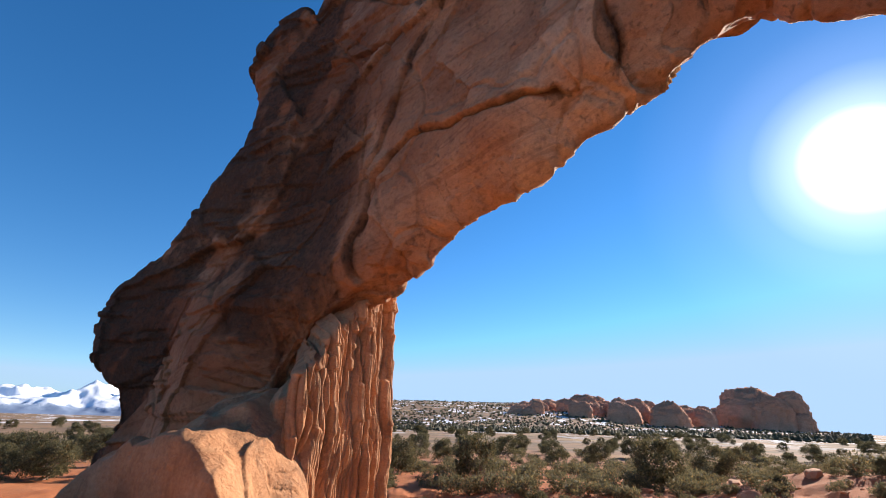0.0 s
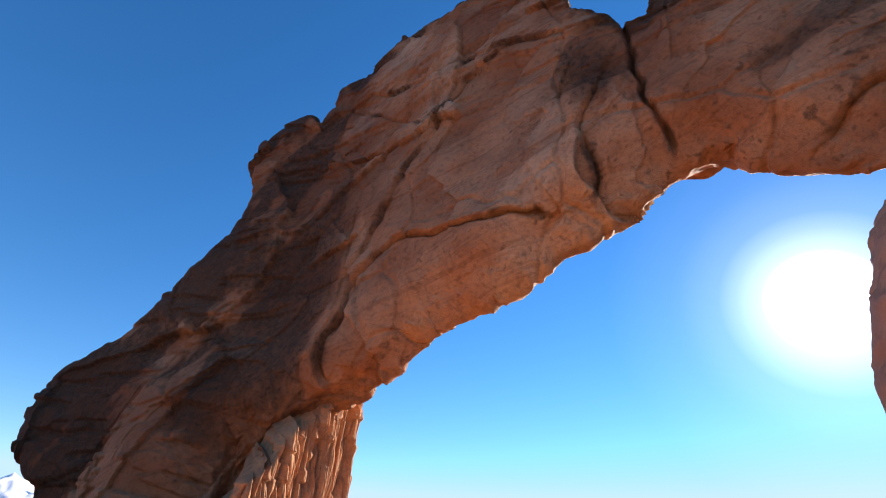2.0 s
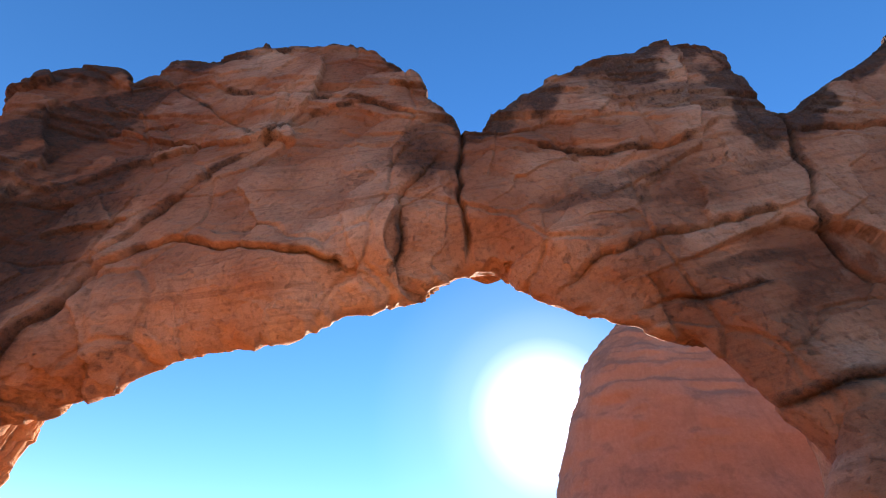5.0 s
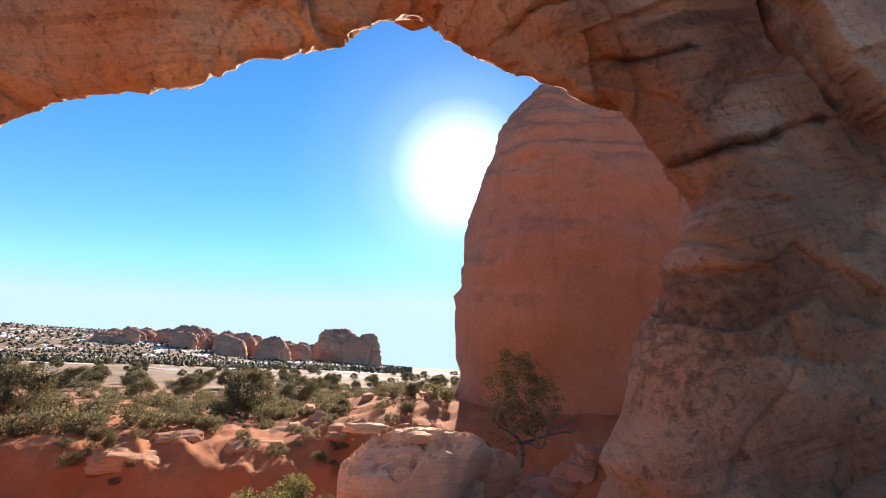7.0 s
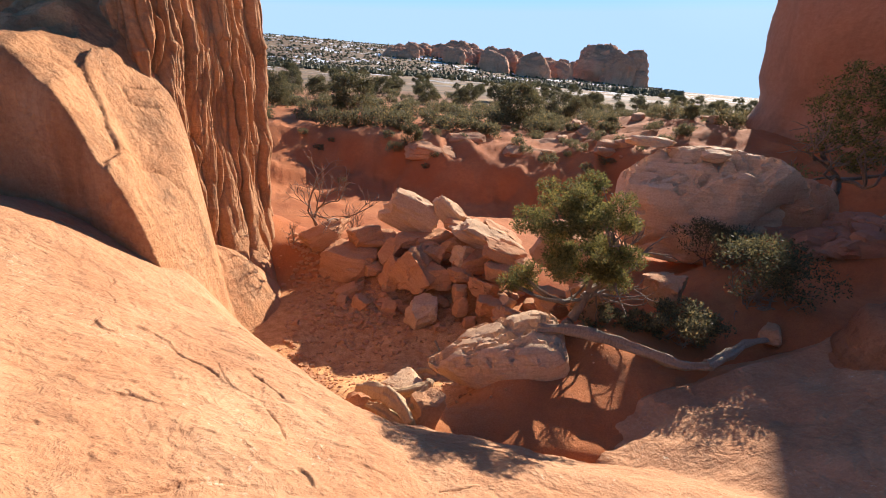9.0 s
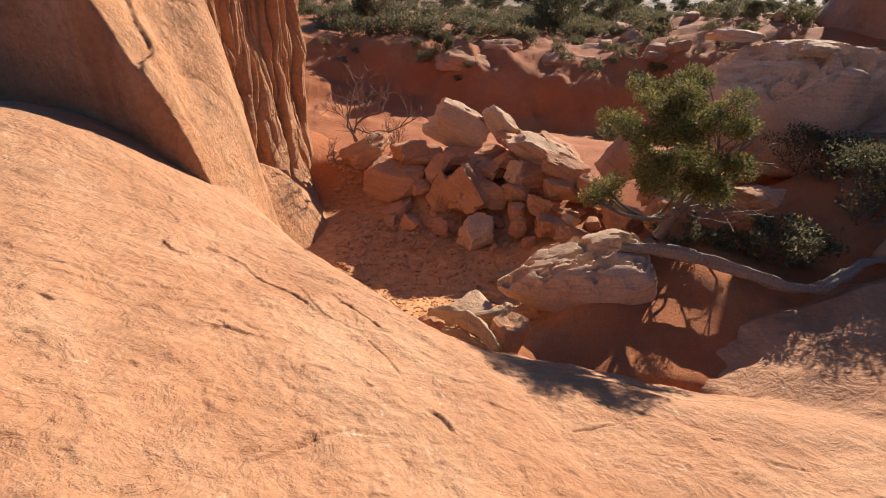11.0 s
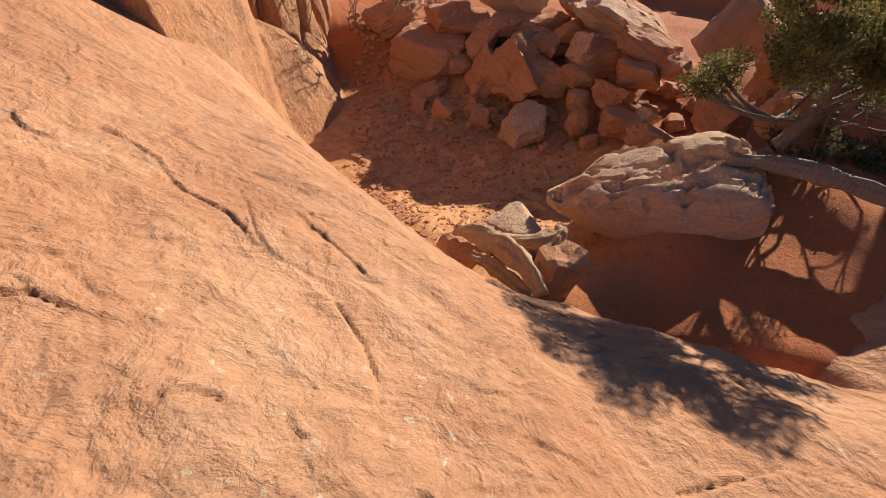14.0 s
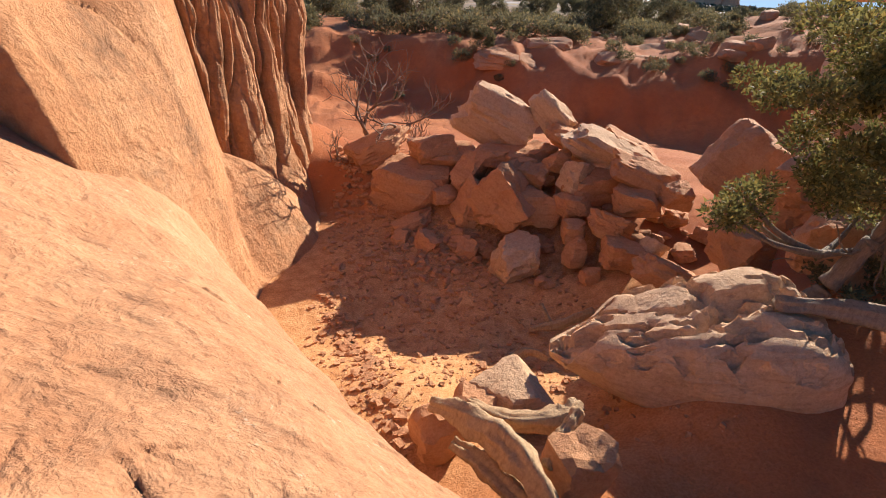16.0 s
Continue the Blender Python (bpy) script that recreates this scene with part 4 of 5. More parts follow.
boulder(6.1, 9.3, -2.35, 1.5, 1.0, 1.2, 25, 0, -25, 27, group=PILE)
boulder(4.95, 9.0, -3.2, 0.9, 0.7, 0.7, 10, 0, 0, 28, group=PILE)
boulder(4.89, 10.5, -3.0, 0.7, 0.6, 0.55, 10, 0, 0, 29, group=PILE)
boulder(2.34, 12.95, -3.15, 0.95, 0.7, 0.5, 15, 0, -5, 30, group=PILE)
boulder(3.68, 12.6, -2.62, 0.7, 0.6, 0.4, 0, 0, 10, 31, group=PILE)
boulder(2.91, 12.45, -3.15, 0.75, 0.6, 0.35, 0, 0, -5, 32, group=PILE)
boulder(4.3, 10.7, -3.2, 1.2, 0.8, 0.55, -15, 0, 10, 33, group=PILE)
boulder(1.35, 12.6, -3.85, 0.7, 0.6, 0.4, 0, 0, 0, 34, group=PILE)
boulder(4.4, 13.3, -2.95, 1.3, 1.0, 0.8, 40, 0, 10, 35, group=PILE)
boulder(3.0, 13.0, -3.3, 1.4, 1.0, 0.8, 0, 0, 0, 36, group=PILE)
boulder(4.0, 11.7, -3.3, 1.4, 1.0, 0.8, 0, 0, 0, 37, group=PILE)
boulder(1.6, 13.6, -3.4, 1.2, 0.9, 0.7, 0, 0, 0, 38, group=PILE)
boulder(2.9, 11.6, -3.7, 0.9, 0.7, 0.7, 0, 0, 0, 39, group=PILE)
rng = np.random.RandomState(5)
for n in range(120):
    x, y = rng.uniform(0.4, 5.6), rng.uniform(9.9, 14.0)
    if y < 10.6 + 0.15 * abs(x - 3) and x < 2.6:
        continue
    s = rng.uniform(0.15, 0.55) ** 1.2
    top = land(np.array([x]), np.array([y]))[0]
    boulder(x, y, top + s * 0.15 + 0.1 * rng.rand(), s * 1.3, s, s * 0.8, rng.uniform(0, 180), rng.uniform(-15, 15), rng.uniform(-15, 15), 100 + n, None, "small broken sandstone block wedged in the pile", 3, "rock_block", PILE)

# the weathered pale boulder by the log
boulder(3.03, 7.3, -3.3, 2.55, 1.75, 1.05, -22, 1, -15, 41, PALE, "big pale pitted sandstone boulder beside the sand", 6, ripple=0.085, power=4.0, taper=0.45)
boulder(1.42, 7.35, -3.98, 0.9, 0.75, 0.6, 20, 2, 2, 42, PALE, "flat-topped pale stone like a step", cuts=2, rough=0.5)
boulder(0.6, 6.8, -3.72, 0.6, 0.5, 0.5, 30, 0, 10, 43, label="orange stone half buried beside the driftwood", detail=3)
boulder(0.95, 7.2, -3.95, 0.55, 0.5, 0.45, 60, 0, 0, 44, label="orange stone half buried beside the driftwood", detail=3)
boulder(1.42, 5.95, -3.3, 0.5, 0.42, 0.75, 10, 0, 15, 45, label="upright stone beside the driftwood", detail=3)
boulder(10.1, 10.7, -1.45, 4.4, 3.2, 3.0, -42, 0, -4, 46, PALE, "house-sized pale boulder with a flat cracked top", 6, ripple=0.13, power=3.3, cuts=7)
boulder(11.6, 9.6, -1.35, 2.2, 1.8, 1.9, 20, 0, 0, 47, None, "dark rounded boulder in the shade", 5, ripple=0.05, power=2.6)
boulder(9.0, 12.0, 0.06, 1.5, 0.9, 0.3, -40, 0, 0, 48, PALE, "thin flake lying on the big boulder", 4)
boulder(9.4, 10.2, -0.02, 0.8, 0.5, 0.3, -40, 0, 0, 49, PALE, "thin flake lying on the big boulder", 3)
boulder(5.2, 8.0, -2.6, 1.0, 0.8, 0.8, 0, 0, 0, 50, label="rounded stone below the juniper")
boulder(6.6, 7.6, -2.3, 0.9, 0.8, 0.7, 30, 0, 0, 51, label="rounded stone below the juniper")
boulder(7.4, 5.9, -2.35, 0.5, 0.4, 0.35, 30, 0, 0, 52, label="small grey stone at the foot of the log", detail=3)
# rubble at the foot of the shaded wall
for n in range(260):
    k, q = rng.rand(), rng.rand()
    x, y = 10.4 + 2.9 * k, 8.9 - 2.0 * k + 2.2 * (q - 0.5)
    s = rng.uniform(0.22, 0.7) * (0.6 + 0.5 * rng.rand())
    z = land(np.array([x]), np.array([y]))[0]
    boulder(x, y, z + s * 0.2, s * 1.4, s, s * 0.8, rng.uniform(0, 180), rng.uniform(-20, 20), rng.uniform(-20, 20), 200 + n, BUTTRESS, "grey-brown rubble stone at the foot of the shaded wall", 3, "rubble_stone", "rubble at the foot of the wall")

# ---------------------------------------------------------------- plants
def leaf_material(name, a, b_, dry=0.0):
    m, n, l, b = node_material(name)
    geo = n.new("ShaderNodeNewGeometry")
    col = ramp(n, l, geo.outputs["Random Per Island"], [(0.0, a), (0.7, b_), (1.0, (b_[0] * 1.5 + dry, b_[1] * 1.25 + dry * 0.6, b_[2]))])
    l.new(col, b.inputs["Base Color"])
    b.inputs["Roughness"].default_value = 0.7
    b.inputs["Specular IOR Level"].default_value = 0.25
    tr = n.new("ShaderNodeBsdfTranslucent")
    l.new(col, tr.inputs["Color"])
    ms = n.new("ShaderNodeMixShader")
    ms.inputs["Fac"].default_value = 0.42
    l.new(b.outputs["BSDF"], ms.inputs[1])
    l.new(tr.outputs["BSDF"], ms.inputs[2])
    l.new(ms.outputs["Shader"], n["Material Output"].inputs["Surface"])
    return m


def wood_material(name, a, b_):
    m, n, l, b = node_material(name)
    co = n.new("ShaderNodeTexCoord").outputs["Object"]
    grain = tex_noise(n, l, co, 6, 7, 0.7, (6, 6, 1), 0.8)
    fine = tex_noise(n, l, co, 30, 5, 0.7)
    l.new(mix(n, l, 0.5, ramp(n, l, grain, [(0.35, a), (0.62, b_)]), ramp(n, l, fine, [(0.3, a), (0.7, b_)])), b.inputs["Base Color"])
    b.inputs["Roughness"].default_value = 0.85
    bump(n, l, [(grain, 0.8, 0.02), (fine, 0.4, 0.005)], b)
    return m


JUNIPER = leaf_material("juniper_foliage", (0.085, 0.085, 0.028), (0.22, 0.2, 0.07))
FAR_SHADE_LEAF = leaf_material("far_and_shaded_foliage", (0.06, 0.06, 0.03), (0.14, 0.125, 0.065))
SAGE = leaf_material("scrub_foliage", (0.09, 0.085, 0.045), (0.19, 0.165, 0.09), 0.04)
BARK = wood_material("juniper_bark", (0.12, 0.08, 0.055), (0.3, 0.22, 0.16))
DRIFT = wood_material("weathered_wood", (0.27, 0.155, 0.08), (0.55, 0.37, 0.21))
GREY_WOOD = wood_material("grey_dead_wood", (0.18, 0.12, 0.08), (0.4, 0.3, 0.21))
TWIG = wood_material("dry_twigs", (0.16, 0.09, 0.06), (0.32, 0.2, 0.14))


def tube(points, radii, sides=8, twist=0.0, seed=0, knots=0.12):
    """A tapered limb along the points."""
    p = curve_at(points, np.linspace(0, len(points) - 1, len(points) * 6))
    r = np.interp(np.linspace(0, 1, len(p)), np.linspace(0, 1, len(radii)), radii)
    t = np.gradient(p, axis=0)
    t /= np.linalg.norm(t, axis=1, keepdims=True)
    ref = np.where(np.abs(t[:, 2:]) < 0.9, [[0, 0, 1.0]], [[1.0, 0, 0]])
    a = np.cross(t, ref)
    a /= np.linalg.norm(a, axis=1, keepdims=True)
    b = np.cross(t, a)
    ang = np.linspace(0, 2 * math.pi, sides, endpoint=False)[None] + twist * np.linspace(0, 1, len(p))[:, None]
    rr = r[:, None] * (1 + knots * np.sin(ang * 3 + seed) + 0.1 * np.sin(np.arange(len(p)) * 1.7 + seed)[:, None])
    if sides > 12:
        steps = np.arange(len(p))[:, None]
        rr = rr * (1 + 0.12 * np.sin(ang * 7 + 0.35 * steps + seed) + 0.1 * np.sin(ang * 5 - 0.2 * steps) + 0.12 * np.sin(steps * 0.9 + ang * 2))
    v = p[:, None] + rr[..., None] * (np.cos(ang)[..., None] * a[:, None] + np.sin(ang)[..., None] * b[:, None])
    f = [tuple(q) for q in grid_faces(len(p), sides, wrap=True)]
    f += [tuple(range(sides))[::-1], tuple(range((len(p) - 1) * sides, len(p) * sides))]
    return v.reshape(-1, 3), f


def joined(name, pieces, material):
    vs, fs, base = [], [], 0
    for v, f in pieces:
        vs.append(np.asarray(v))
        fs += [tuple(int(i) + base for i in q) for q in f]
        base += len(v)
    return mesh_of(name, np.concatenate(vs), fs, material)


def sprays(centres, sizes, count, leaf, seed, material, lift=0.4):
    """Foliage: many small blades clustered round the centres."""
    rng = np.random.RandomState(seed)
    pick = rng.choice(len(centres), count, p=np.array(sizes) ** 2 / np.sum(np.array(sizes) ** 2))
    off = rng.normal(size=(count, 3))
    off /= np.linalg.norm(off, axis=1, keepdims=True)
    off *= (rng.rand(count, 1) ** 0.45) * np.array(sizes)[pick][:, None] * (1, 1, 0.75)
    c = np.array(centres)[pick] + off
    way = off / (np.linalg.norm(off, axis=1, keepdims=True) + 1e-6) + rng.normal(size=(count, 3)) * 0.7 + (0, 0, lift)
    way /= np.linalg.norm(way, axis=1, keepdims=True)
    side = np.cross(way, rng.normal(size=(count, 3)))
    side /= np.linalg.norm(side, axis=1, keepdims=True)
    ln = leaf * rng.uniform(0.6, 1.5, (count, 1))
    v = np.stack([c - side * ln * 0.28, c + side * ln * 0.28, c + way * ln], 1).reshape(-1, 3)
    return mesh_of("crown", v, np.arange(count * 3).reshape(-1, 3), material, False)


def branching(rng, start, way, length, radius, depth, tips, pieces, spread_=0.7, up=0.15):
    pts = [np.array(start)]
    d = np.array(way, float)
    for n in range(3):
        d = d + rng.normal(size=3) * 0.22 + (0, 0, up * 0.4)
        d /= np.linalg.norm(d)
        pts.append(pts[-1] + d * length / 3)
    pieces.append(tube(pts, [radius, radius * 0.6], 6 if depth else 5, 0.5, rng.rand() * 6))
    if depth == 0:
        tips.append(pts[-1])
        return
    for n in range(rng.randint(2, 4)):
        w = d + rng.normal(size=3) * spread_ + (0, 0, up)
        branching(rng, pts[rng.randint(2, 4)], w / np.linalg.norm(w), length * rng.uniform(0.6, 0.8), radius * 0.6, depth - 1, tips, pieces, spread_, up)


def tree(name, label, seed, height, width, leaves, leaf, foliage, stems=1, depth=3, trunk_share=0.3, clump=0.17, bark=None, category="tree", extra=(), dome=0):
    """A tree or bush at the origin: trunk with limbs, crown of small blades."""
    rng = np.random.RandomState(seed)
    tips, pieces = [], []
    for n in range(stems):
        w = rng.normal(size=3) * (0.25 + 0.35 * (stems > 1)) + (0, 0, 1)
        w /= np.linalg.norm(w)
        base = np.array((rng.normal() * 0.04 * stems, rng.normal() * 0.04 * stems, -0.1))
        mid = base + w * height * trunk_share
        pieces.append(tube([base, base + (mid - base) * 0.5 + rng.normal(size=3) * 0.05 * height * 0.4, mid], [0.035 * height, 0.026 * height], 9, 1.0, n))
        for k in range(5 if stems == 1 else 3):
            d = rng.normal(size=3) * (width / height * 1.1) + (0, 0, 0.65)
            branching(rng, mid, d / np.linalg.norm(d), height * 0.3, 0.016 * height, depth - 1, tips, pieces)
    for e in extra:
        a, b = np.array((0, 0, height * trunk_share * 0.55)), np.array(e, float)
        pieces.append(tube([a, a * 0.5 + b * 0.5 + (0, 0, -0.08), b], [0.014 * height, 0.004 * height], 6, 0.5, 1.0))
    tips = np.array(tips)
    tips[:, :2] *= width / 2 / max(np.percentile(np.abs(tips[:, :2]), 97), 0.1)
    tips[:, 2] = np.interp(tips[:, 2], [tips[:, 2].min(), tips[:, 2].max()], [height * trunk_share * 0.9, height * 0.93])
    ob = new(name)
    part("trunk", joined("trunk", pieces, bark or BARK), ob)
    cs = list(tips) + [np.array(e) for e in extra]
    fill = rng.normal(size=(int(14 + 12 * width), 3))
    fill *= (0.75 + 0.25 * rng.rand(len(fill), 1)) / np.linalg.norm(fill, axis=1, keepdims=True)
    cs += list(fill * (width / 2, width / 2, height * (1 - trunk_share) / 2) * 0.9 + (0, 0, height * (1 + trunk_share) / 2))
    if dome:
        ball = rng.normal(size=(dome, 3))
        ball *= rng.uniform(0.5, 1.0, (dome, 1)) / np.linalg.norm(ball, axis=1, keepdims=True)
        cs = [c for c in ball * (width / 2, width / 2, height * 0.35) + (0, 0, height * 0.62) if c[2] > height * 0.33] + [np.array(e) for e in extra]
    part("crown", sprays(cs, rng.uniform(0.6, 1.3, len(cs)) * clump * height ** 0.5, leaves, leaf, seed, foliage), ob)
    return tagged(ob, label, category)


def bare(name, label, seed, height, material, depth=4, stems=3):
    rng = np.random.RandomState(seed)
    tips, pieces = [], []
    for n in range(stems):
        d = rng.normal(size=3) * 0.35 + (0, 0, 1)
        branching(rng, (0, 0, -0.1), d / np.linalg.norm(d), height * 0.42, 0.018 * height, depth, tips, pieces, 0.55, 0.25)
    ob = new(name)
    part("twig_crown", joined("twig_crown", pieces, material), ob)
    return tagged(ob, label, "shrub")


def at_ground(x, y, sink=0.05):
    return float(land(np.array([x]), np.array([y]))[0]) - sink


def stand(ob, x, y, turn=0.0, z=None):
    ob.matrix_world = pose(x, y, at_ground(x, y) if z is None else z, 0, 0, turn)
    return ob


stand(tree("juniper_tree", "gnarled green juniper tree growing among the boulders", 7, 2.9, 2.15, 46000, 0.038, JUNIPER, 1, 4, 0.3, 0.13, dome=85, extra=[(-1.0, 0.1, 0.85), (-0.85, 0.2, 1.0), (-1.15, 0.0, 0.92), (-0.7, 0.3, 0.8), (0.9, -0.2, 0.9), (0.6, 0.3, 0.75)]), 4.25, 7.35, 0, -2.8)
stand(tree("scrub_bush", "low dry scrub under the juniper", 15, 0.4, 1.1, 2000, 0.05, SAGE, 1, 3, 0.06, 0.16, category="bush"), 5.1, 7.5)
stand(tree("scrub_bush", "low dry scrub under the juniper", 16, 0.35, 0.9, 1600, 0.05, SAGE, 1, 3, 0.06, 0.16, category="bush"), 5.7, 7.1)
stand(tree("scrub_bush", "yellow-green scrub bush in half shade", 8, 0.8, 1.2, 5000, 0.05, SAGE, 4, 3, 0.2, 0.16, category="bush"), 6.3, 6.6)
# the darker far foliage colour stands in for shade on these two bushes
stand(tree("scrub_bush", "leafy bush whose dark foliage colour stands in for deep shade", 9, 1.3, 1.6, 6000, 0.05, FAR_SHADE_LEAF, 5, 3, 0.2, 0.2, category="bush"), 7.9, 6.9)
stand(tree("scrub_bush", "leafy bush whose dark foliage colour stands in for deep shade", 10, 1.0, 1.6, 4000, 0.05, FAR_SHADE_LEAF, 4, 3, 0.2, 0.2, category="bush"), 8.6, 8.4)
stand(tree("juniper_tree", "dark juniper tree against the shaded wall", 11, 4.4, 3.0, 9000, 0.075, JUNIPER, 1, 4, 0.2, 0.13), 16.2, 12.0, 40, -1.6)
stand(bare("dry_shrub", "leafless twiggy desert shrub", 12, 2.7, TWIG, 4, 3), 0.0, 14.5, 0)
stand(bare("dry_shrub", "low leafless twiggy shrub by the pillar foot", 13, 0.9, TWIG, 4, 4), -0.9, 14.2, 60)
stand(bare("dry_shrub", "leafless twiggy desert shrub", 14, 1.3, TWIG, 4, 4), 0.9, 15.2, 30)

# desert junipers and scrub on the bank and plain
junipers = [tree("juniper_tree", "round dark-green desert juniper on the red bank", 20 + n, 2.9, 3.1, 6500, 0.13, FAR_SHADE_LEAF, 1, 3, 0.07, 0.26) for n in range(4)]
shrubs = [tree("sagebrush", "low grey-brown sagebrush on red sand", 30 + n, 0.75, 1.3, 900, 0.1, SAGE, 1, 2, 0.06, 0.24, TWIG, "bush") for n in range(4)]
TREES = "junipers on the bank and plain"
for ob in junipers:
    tagged(ob, group=TREES)
for ob in shrubs:
    tagged(ob, group="sagebrush on the bank and plain")
used = set()


def plant(kinds, n, x, y, size, turn):
    ob = kinds[n % len(kinds)]
    m = pose(x, y, at_ground(x, y), 0, 0, turn)
    if ob.name in used:
        ob = copy_thing(ob, m)
    used.add(ob.name)
    ob.matrix_basis = m @ Matrix.Diagonal((size, size, size, 1))
    return ob


for n, (a, far, size) in enumerate([(-5.1, 44, 1.0), (3.6, 41, 1.15), (22.9, 42, 1.25), (29.5, 62, 1.0), (27.9, 55, 1.05), (37, 75, 0.9), (39, 78, 0.8), (42.5, 80, 0.8), (-7, 36, 0.5), (10.5, 30, 0.42), (33, 36, 0.3), (40.7, 38, 0.35),
                                    (12, 70, 1.0), (16.8, 74, 1.0), (0, 66, 1.0), (7, 82, 1.1), (-3, 85, 1.1), (20, 90, 1.1), (24, 96, 1.0), (31, 90, 1.1), (-38, 42, 1.0), (-40, 55, 1.0), (-36, 70, 0.9)]):
    q = radians(a)
    plant(junipers, n, far * math.sin(q), far * math.cos(q), size, 67 * n)
for n in range(150):
    a, far = radians(rng.uniform(-11, 50)), 85 * math.exp(rng.uniform(0, 1.5))
    plant(junipers, n, far * math.sin(a), far * math.cos(a), rng.uniform(0.5, 1.1), rng.uniform(0, 360))
for n in range(40):
    a, far = radians(rng.uniform(-48, -28)), 40 * math.exp(rng.uniform(0, 2.0))
    plant(junipers, n, far * math.sin(a), far * math.cos(a), rng.uniform(0.5, 1.1), rng.uniform(0, 360))
for n in range(320):
    a, far = radians(rng.uniform(-10, 47)), 33 * math.exp(rng.uniform(0, 1.1) ** 1.2)
    if far < 40 and rng.rand() < 0.6:
        continue
    plant(shrubs, n, far * math.sin(a), far * math.cos(a), rng.uniform(0.6, 1.7), rng.uniform(0, 360))

for n in range(70):
    a, far = radians(rng.uniform(-8, 45)), rng.uniform(27, 40)
    plant(shrubs, n, far * math.sin(a), far * math.cos(a), rng.uniform(0.35, 0.8), rng.uniform(0, 360))

# far woods on the ridge: dark clumps
vs, fs = [], []
for n in range(6500):
    a, far = radians(rng.uniform(-14, 40)), 300 * math.exp(rng.uniform(0, 1.2))
    x, y = far * math.sin(a), far * math.cos(a)
    h = rng.uniform(1.2, 3.0)
    c = np.array((x, y, 0.0))
    k = len(vs) * 6
    ring = rng.uniform(0.6, 1.3, 6)
    o = np.array([(1, 0, 0.3), (0, 1, 0.35), (-1, 0, 0.3), (0, -1, 0.3), (0.1, 0.1, 1), (0, 0, -0.1)]) * ring[:, None] * h * (0.7, 0.7, 0.9)
    vs.append(o + c)
    fs += [(k, k + 1, k + 4), (k + 1, k + 2, k + 4), (k + 2, k + 3, k + 4), (k + 3, k, k + 4), (k + 1, k, k + 5), (k + 2, k + 1, k + 5), (k + 3, k + 2, k + 5), (k, k + 3, k + 5)]
vs = np.array(vs)
vs[:, :, 2] += land(vs[:, 5, 0], vs[:, 5, 1])[:, None]
tagged(new("far_woods", mesh_of("far_woods", vs.reshape(-1, 3), fs, FAR_SHADE_LEAF, False)), "scattered dark pinyon and juniper on the far ridge", "woods", kind="stuff")

# ---------------------------------------------------------------- dead wood
def wood(name, label, limbs, material=DRIFT):
    ob = new(name)
    for n, (pts, radii) in enumerate(limbs):
        v, f = tube(pts, radii, 26, 1.4, n * 2.0, 0.2)
        part("limb" if n else "stem", mesh_of("limb", v, f, material), ob)
    return tagged(ob, label, "log")


wood("driftwood", "bleached twisted juniper log lying at the slope's edge", [
    ([(0.5, 6.75, -3.33), (0.75, 6.35, -3.1), (0.98, 5.95, -3.0), (1.12, 5.5, -3.05)], [0.05, 0.094, 0.108, 0.058]),
    ([(0.62, 6.35, -3.35), (0.85, 6.0, -3.25), (1.05, 5.6, -3.2)], [0.043, 0.079, 0.072]),
    ([(0.85, 6.9, -3.5), (1.1, 6.5, -3.3), (1.45, 6.35, -3.15), (1.62, 6.45, -3.1)], [0.036, 0.072, 0.086, 0.05]),
    ([(1.2, 5.95, -3.15), (1.4, 6.15, -3.1), (1.55, 6.3, -3.0)], [0.03, 0.06, 0.04])])
wood("fallen_log", "long grey fallen juniper trunk below the living tree", [
    ([(3.6, 7.0, -2.6), (4.3, 6.6, -2.52), (4.9, 6.1, -2.55), (5.4, 5.65, -2.6), (5.9, 5.5, -2.58)], [0.065, 0.085, 0.08, 0.07, 0.055]),
    ([(5.8, 5.5, -2.56), (6.3, 5.6, -2.45), (6.8, 5.75, -2.38), (7.5, 5.8, -2.4)], [0.075, 0.07, 0.055, 0.025])], GREY_WOOD)
wood("dead_branch", "small dead branch on the sand by the pale boulder", [
    ([(2.2, 9.1, -4.5), (2.6, 9.0, -4.35), (3.1, 9.1, -4.2)], [0.03, 0.06, 0.05]),
    ([(2.5, 9.0, -4.4), (2.4, 9.3, -4.2)], [0.03, 0.015])])
wood("dead_root", "dark curved root under the pale boulder", [([(1.5, 8.2, -4.45), (1.9, 8.4, -4.3), (2.2, 8.3, -4.35)], [0.03, 0.05, 0.03])])

# ---------------------------------------------------------------- loose stones on the sand
vs, fs, k = [], [], 0
cube = np.array([(-1, -1, -1), (1, -1, -1), (1, 1, -1), (-1, 1, -1), (-1, -1, 1), (1, -1, 1), (1, 1, 1), (-1, 1, 1)], float)
quads = [(0, 3, 2, 1), (4, 5, 6, 7), (0, 1, 5, 4), (1, 2, 6, 5), (2, 3, 7, 6), (3, 0, 4, 7)]
spots = [(rng.uniform(-0.9, 3.4), rng.uniform(7.0, 13), 0.008 + 0.03 * rng.rand() ** 3) for n in range(3200)]
spots += [(1.0 + rng.normal() * 0.7, 11.2 + rng.normal() * 0.6, 0.02 + 0.07 * rng.rand() ** 2) for n in range(260)]
spots += [(-0.3 + rng.normal() * 0.4, 13.6 + rng.normal() * 0.6, 0.02 + 0.08 * rng.rand() ** 2) for n in range(200)]
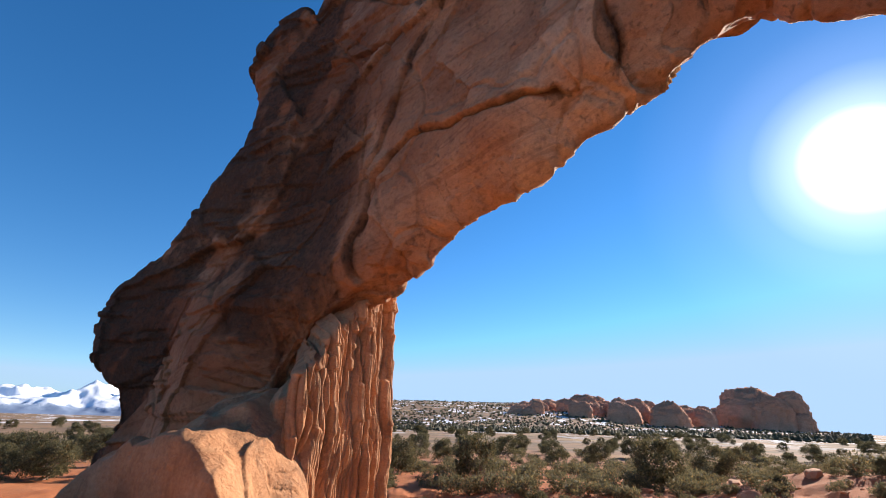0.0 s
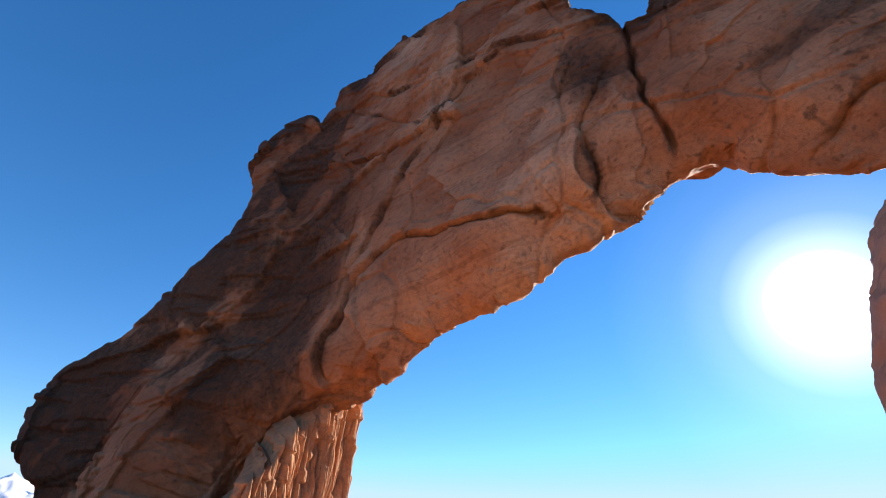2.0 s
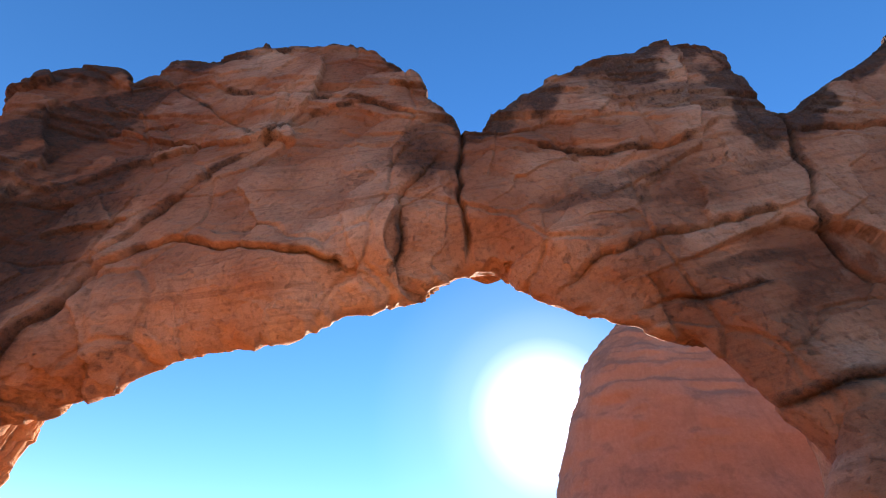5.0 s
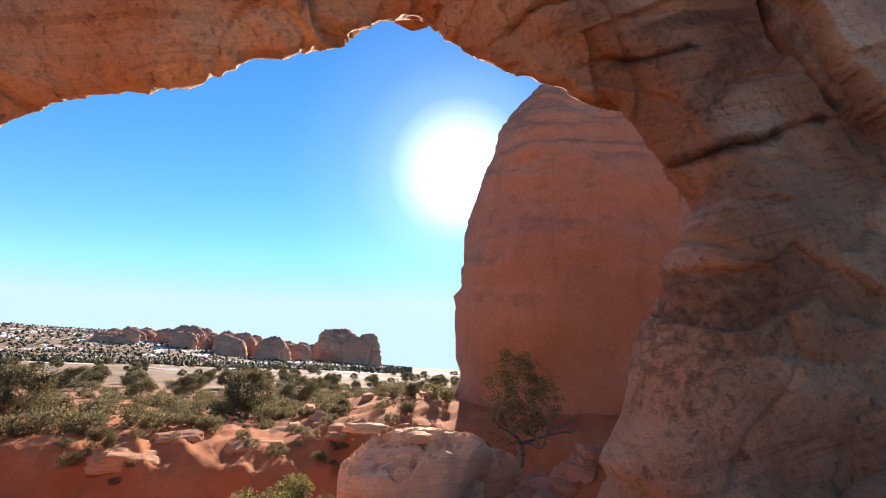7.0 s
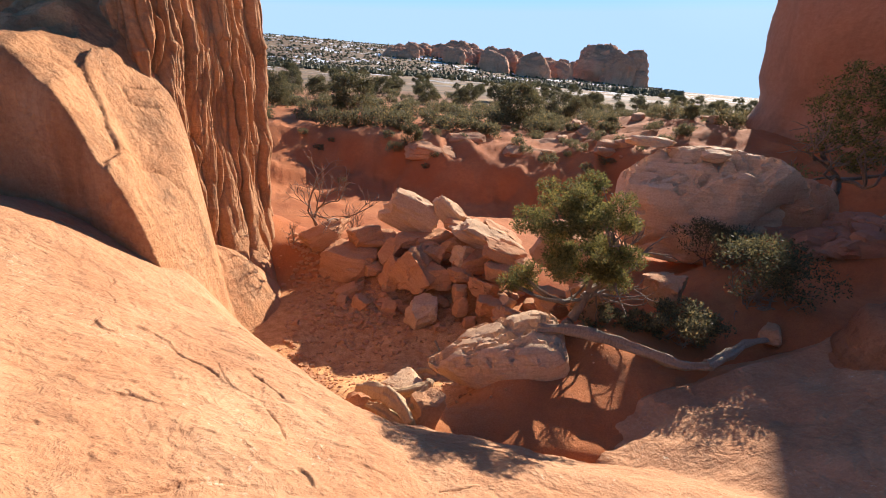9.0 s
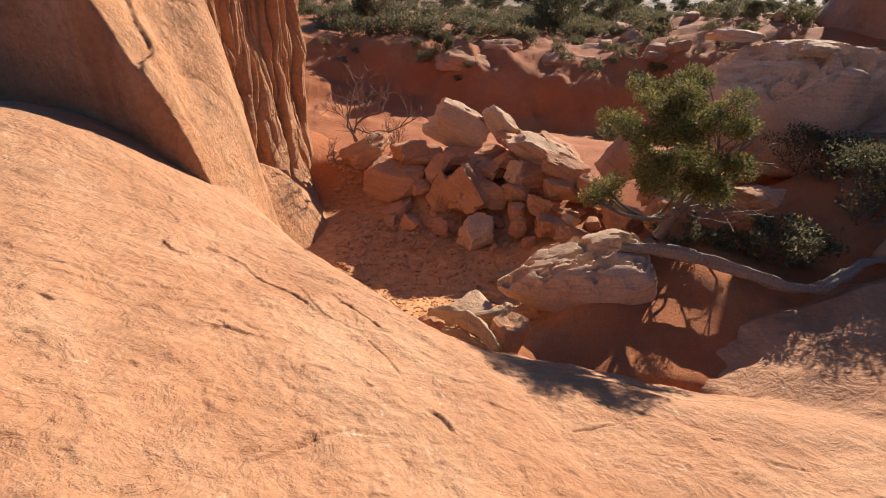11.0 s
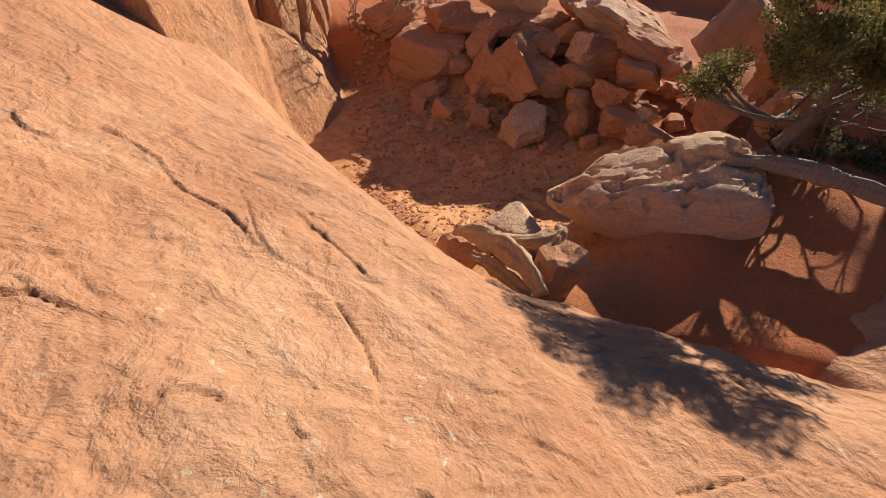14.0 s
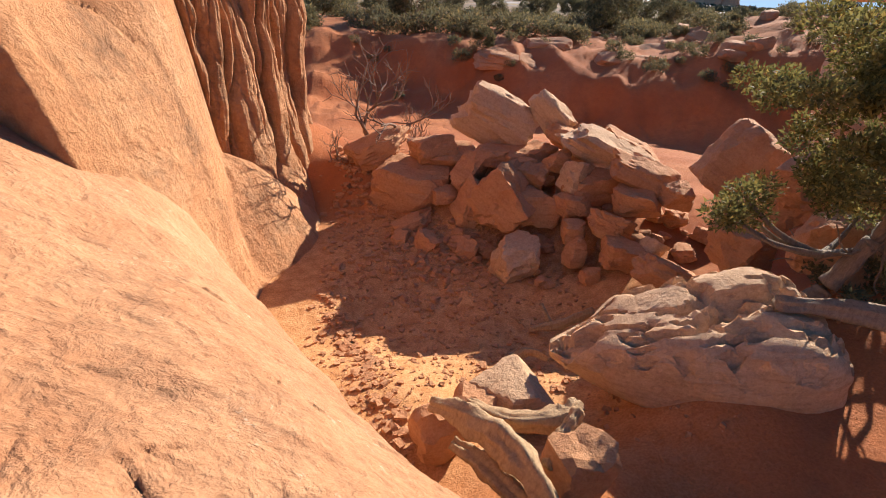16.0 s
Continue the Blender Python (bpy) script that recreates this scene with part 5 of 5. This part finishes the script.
spots += [(np.interp(q, [6.6, 10], [0.1, -1.0]) + rng.normal() * 0.12 + 0.25, q, 0.012 + 0.05 * rng.rand() ** 2.5) for q in rng.uniform(6.6, 10, 260)]
spots += [(rng.uniform(1, 5), rng.uniform(6.2, 8.5), 0.006 + 0.025 * rng.rand() ** 3) for n in range(300)]
sp = np.array(spots)
hz = land(sp[:, 0], sp[:, 1])
for n, ((x, y, s), z) in enumerate(zip(spots, hz)):
    if s > 0.056:
        boulder(x, y, z + s * 0.3, s * 2.2, s * 1.8, s * 1.4, rng.uniform(0, 180), rng.uniform(-15, 15), 0, 900 + n, None, "loose orange sandstone chunk lying on the sand", 2, "loose_stone", "loose chunks on the sand")
        continue
    c = cube * rng.uniform(0.5, 1.2, (8, 1)) * s * rng.uniform(0.6, 1.3, 3)
    a = rng.uniform(0, 6.3)
    c = np.stack([c[:, 0] * math.cos(a) - c[:, 1] * math.sin(a), c[:, 0] * math.sin(a) + c[:, 1] * math.cos(a), c[:, 2] * 0.7], -1)
    vs.append(c + (x, y, z + s * 0.3))
    fs += [tuple(i + k for i in q) for q in quads]
    k += 8
tagged(new("loose_stones", mesh_of("loose_stones", np.concatenate(vs), fs, BOULDER, False)), "small orange stones strewn over the sand", "stones", kind="stuff")

# rocks on the red bank
for n in range(40):
    a, far = radians(rng.uniform(14, 44)), rng.uniform(27, 46)
    x, y, s = far * math.sin(a), far * math.cos(a), rng.uniform(0.3, 1.1) ** 1.5
    boulder(x, y, at_ground(x, y) + s * 0.15, s * 1.7, s, s * 0.8, rng.uniform(0, 180), 0, 0, 400 + n, None, "orange sandstone rock on the red bank", 3, "bank_rock", "rocks on the red bank")
for n, (a, far, w) in enumerate([(27, 33, 4.5), (24, 30, 5.0), (13, 29, 5.0), (17, 31, 4.0), (31, 35, 3.5)]):
    q = radians(a)
    x, y = far * math.sin(q), far * math.cos(q)
    boulder(x, y, at_ground(x, y) - 0.15, 0.7 * w, w * 0.4, 0.8, -a, 14, 4, 480 + n, BOULDER, "low layered sandstone ledge in the red bank", 4, "rock_ledge", "", cuts=12)

# ---------------------------------------------------------------- far rocks and mountains
def far_dome(a, far, wide, top, seed, name="far_outcrop", label="rounded red sandstone outcrop on the far ridge", deep=0.6):
    q = radians(a)
    x, y = far * math.sin(q), far * math.cos(q)
    base = at_ground(x, y) - 6
    ob = new(name, super_rock(name, (x, y, base), (wide / 2, wide / 2 * deep, top - base), -a, 2.7, FAR_ROCK, seed, rows=56, cols=72, lumps=wide * 0.15, ledges=wide * 0.012, flutes=wide * 0.06))
    return tagged(ob, label, "rock outcrop", "far outcrops")


for n in range(64):
    a = 8 + 21 * (n / 64) + rng.normal() * 0.5
    el = np.interp(a, [6, 8, 13, 16.4, 19.4, 25, 29], [2.2, 2.5, 3.0, 3.4, 3.0, 2.5, 2.1]) - abs(rng.normal()) * 0.45
    far = rng.uniform(640, 860)
    far_dome(a, far, rng.uniform(18, 46), 1.5 + far * math.tan(radians(el)), 600 + n, deep=rng.uniform(0.5, 1.0))
far_dome(31.3, 800, 80, 54, 700, label="massive domed sandstone butte on the horizon")
far_dome(30.0, 790, 44, 42, 701, label="massive domed sandstone butte on the horizon")
far_dome(33.0, 780, 50, 46, 702, label="massive domed sandstone butte on the horizon")
far_dome(34.6, 800, 42, 53, 703, label="pointed sandstone butte at the end of the ridge")
far_dome(35.3, 790, 30, 24, 704, label="pointed sandstone butte at the end of the ridge")


def mountain_material():
    m, n, l, b = node_material("hazy_snowy_mountain")
    co = n.new("ShaderNodeTexCoord").outputs["Object"]
    sep = n.new("ShaderNodeSeparateXYZ")
    l.new(co, sep.inputs["Vector"])
    mr = n.new("ShaderNodeMapRange")
    mr.inputs["From Min"].default_value, mr.inputs["From Max"].default_value = 10, 110
    l.new(sep.outputs["Z"], mr.inputs["Value"])
    rk = tex_noise(n, l, co, 0.012, 9, 0.7, (1, 1, 0.6))
    mm = n.new("ShaderNodeMath")
    mm.operation = "MULTIPLY_ADD"
    mm.inputs[1].default_value = 0.9
    l.new(mr.outputs["Result"], mm.inputs[0])
    l.new(rk, mm.inputs[2])
    # blue below the snow is distance haze put into the base colour
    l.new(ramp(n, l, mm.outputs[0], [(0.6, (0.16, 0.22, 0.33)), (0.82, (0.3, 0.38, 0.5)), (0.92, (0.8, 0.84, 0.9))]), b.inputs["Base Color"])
    b.inputs["Roughness"].default_value = 0.9
    return m


ga, gr = np.meshgrid(np.radians(np.linspace(-75, -22, 260)), np.linspace(3300, 4150, 60))
mx, my = (np.sin(ga) * gr).ravel(), (np.cos(ga) * gr).ravel()
mp = np.stack([mx, my, 0 * mx], -1)
rise = smooth(3350, 3950, gr.ravel()) * smooth(-22, -32, np.degrees(ga.ravel()))
mz = -25 + rise * (150 + 75 * ridged(mp, 0.0028, 90, 5) + 45 * fbm(mp, 0.009, 93, 4))
tagged(new("far_mountains", mesh_of("far_mountains", np.stack([mx, my, mz], -1), grid_faces(60, 260), mountain_material())), "snow-covered mountain range on the horizon, distance haze in its blue colour", "mountains", kind="structure")
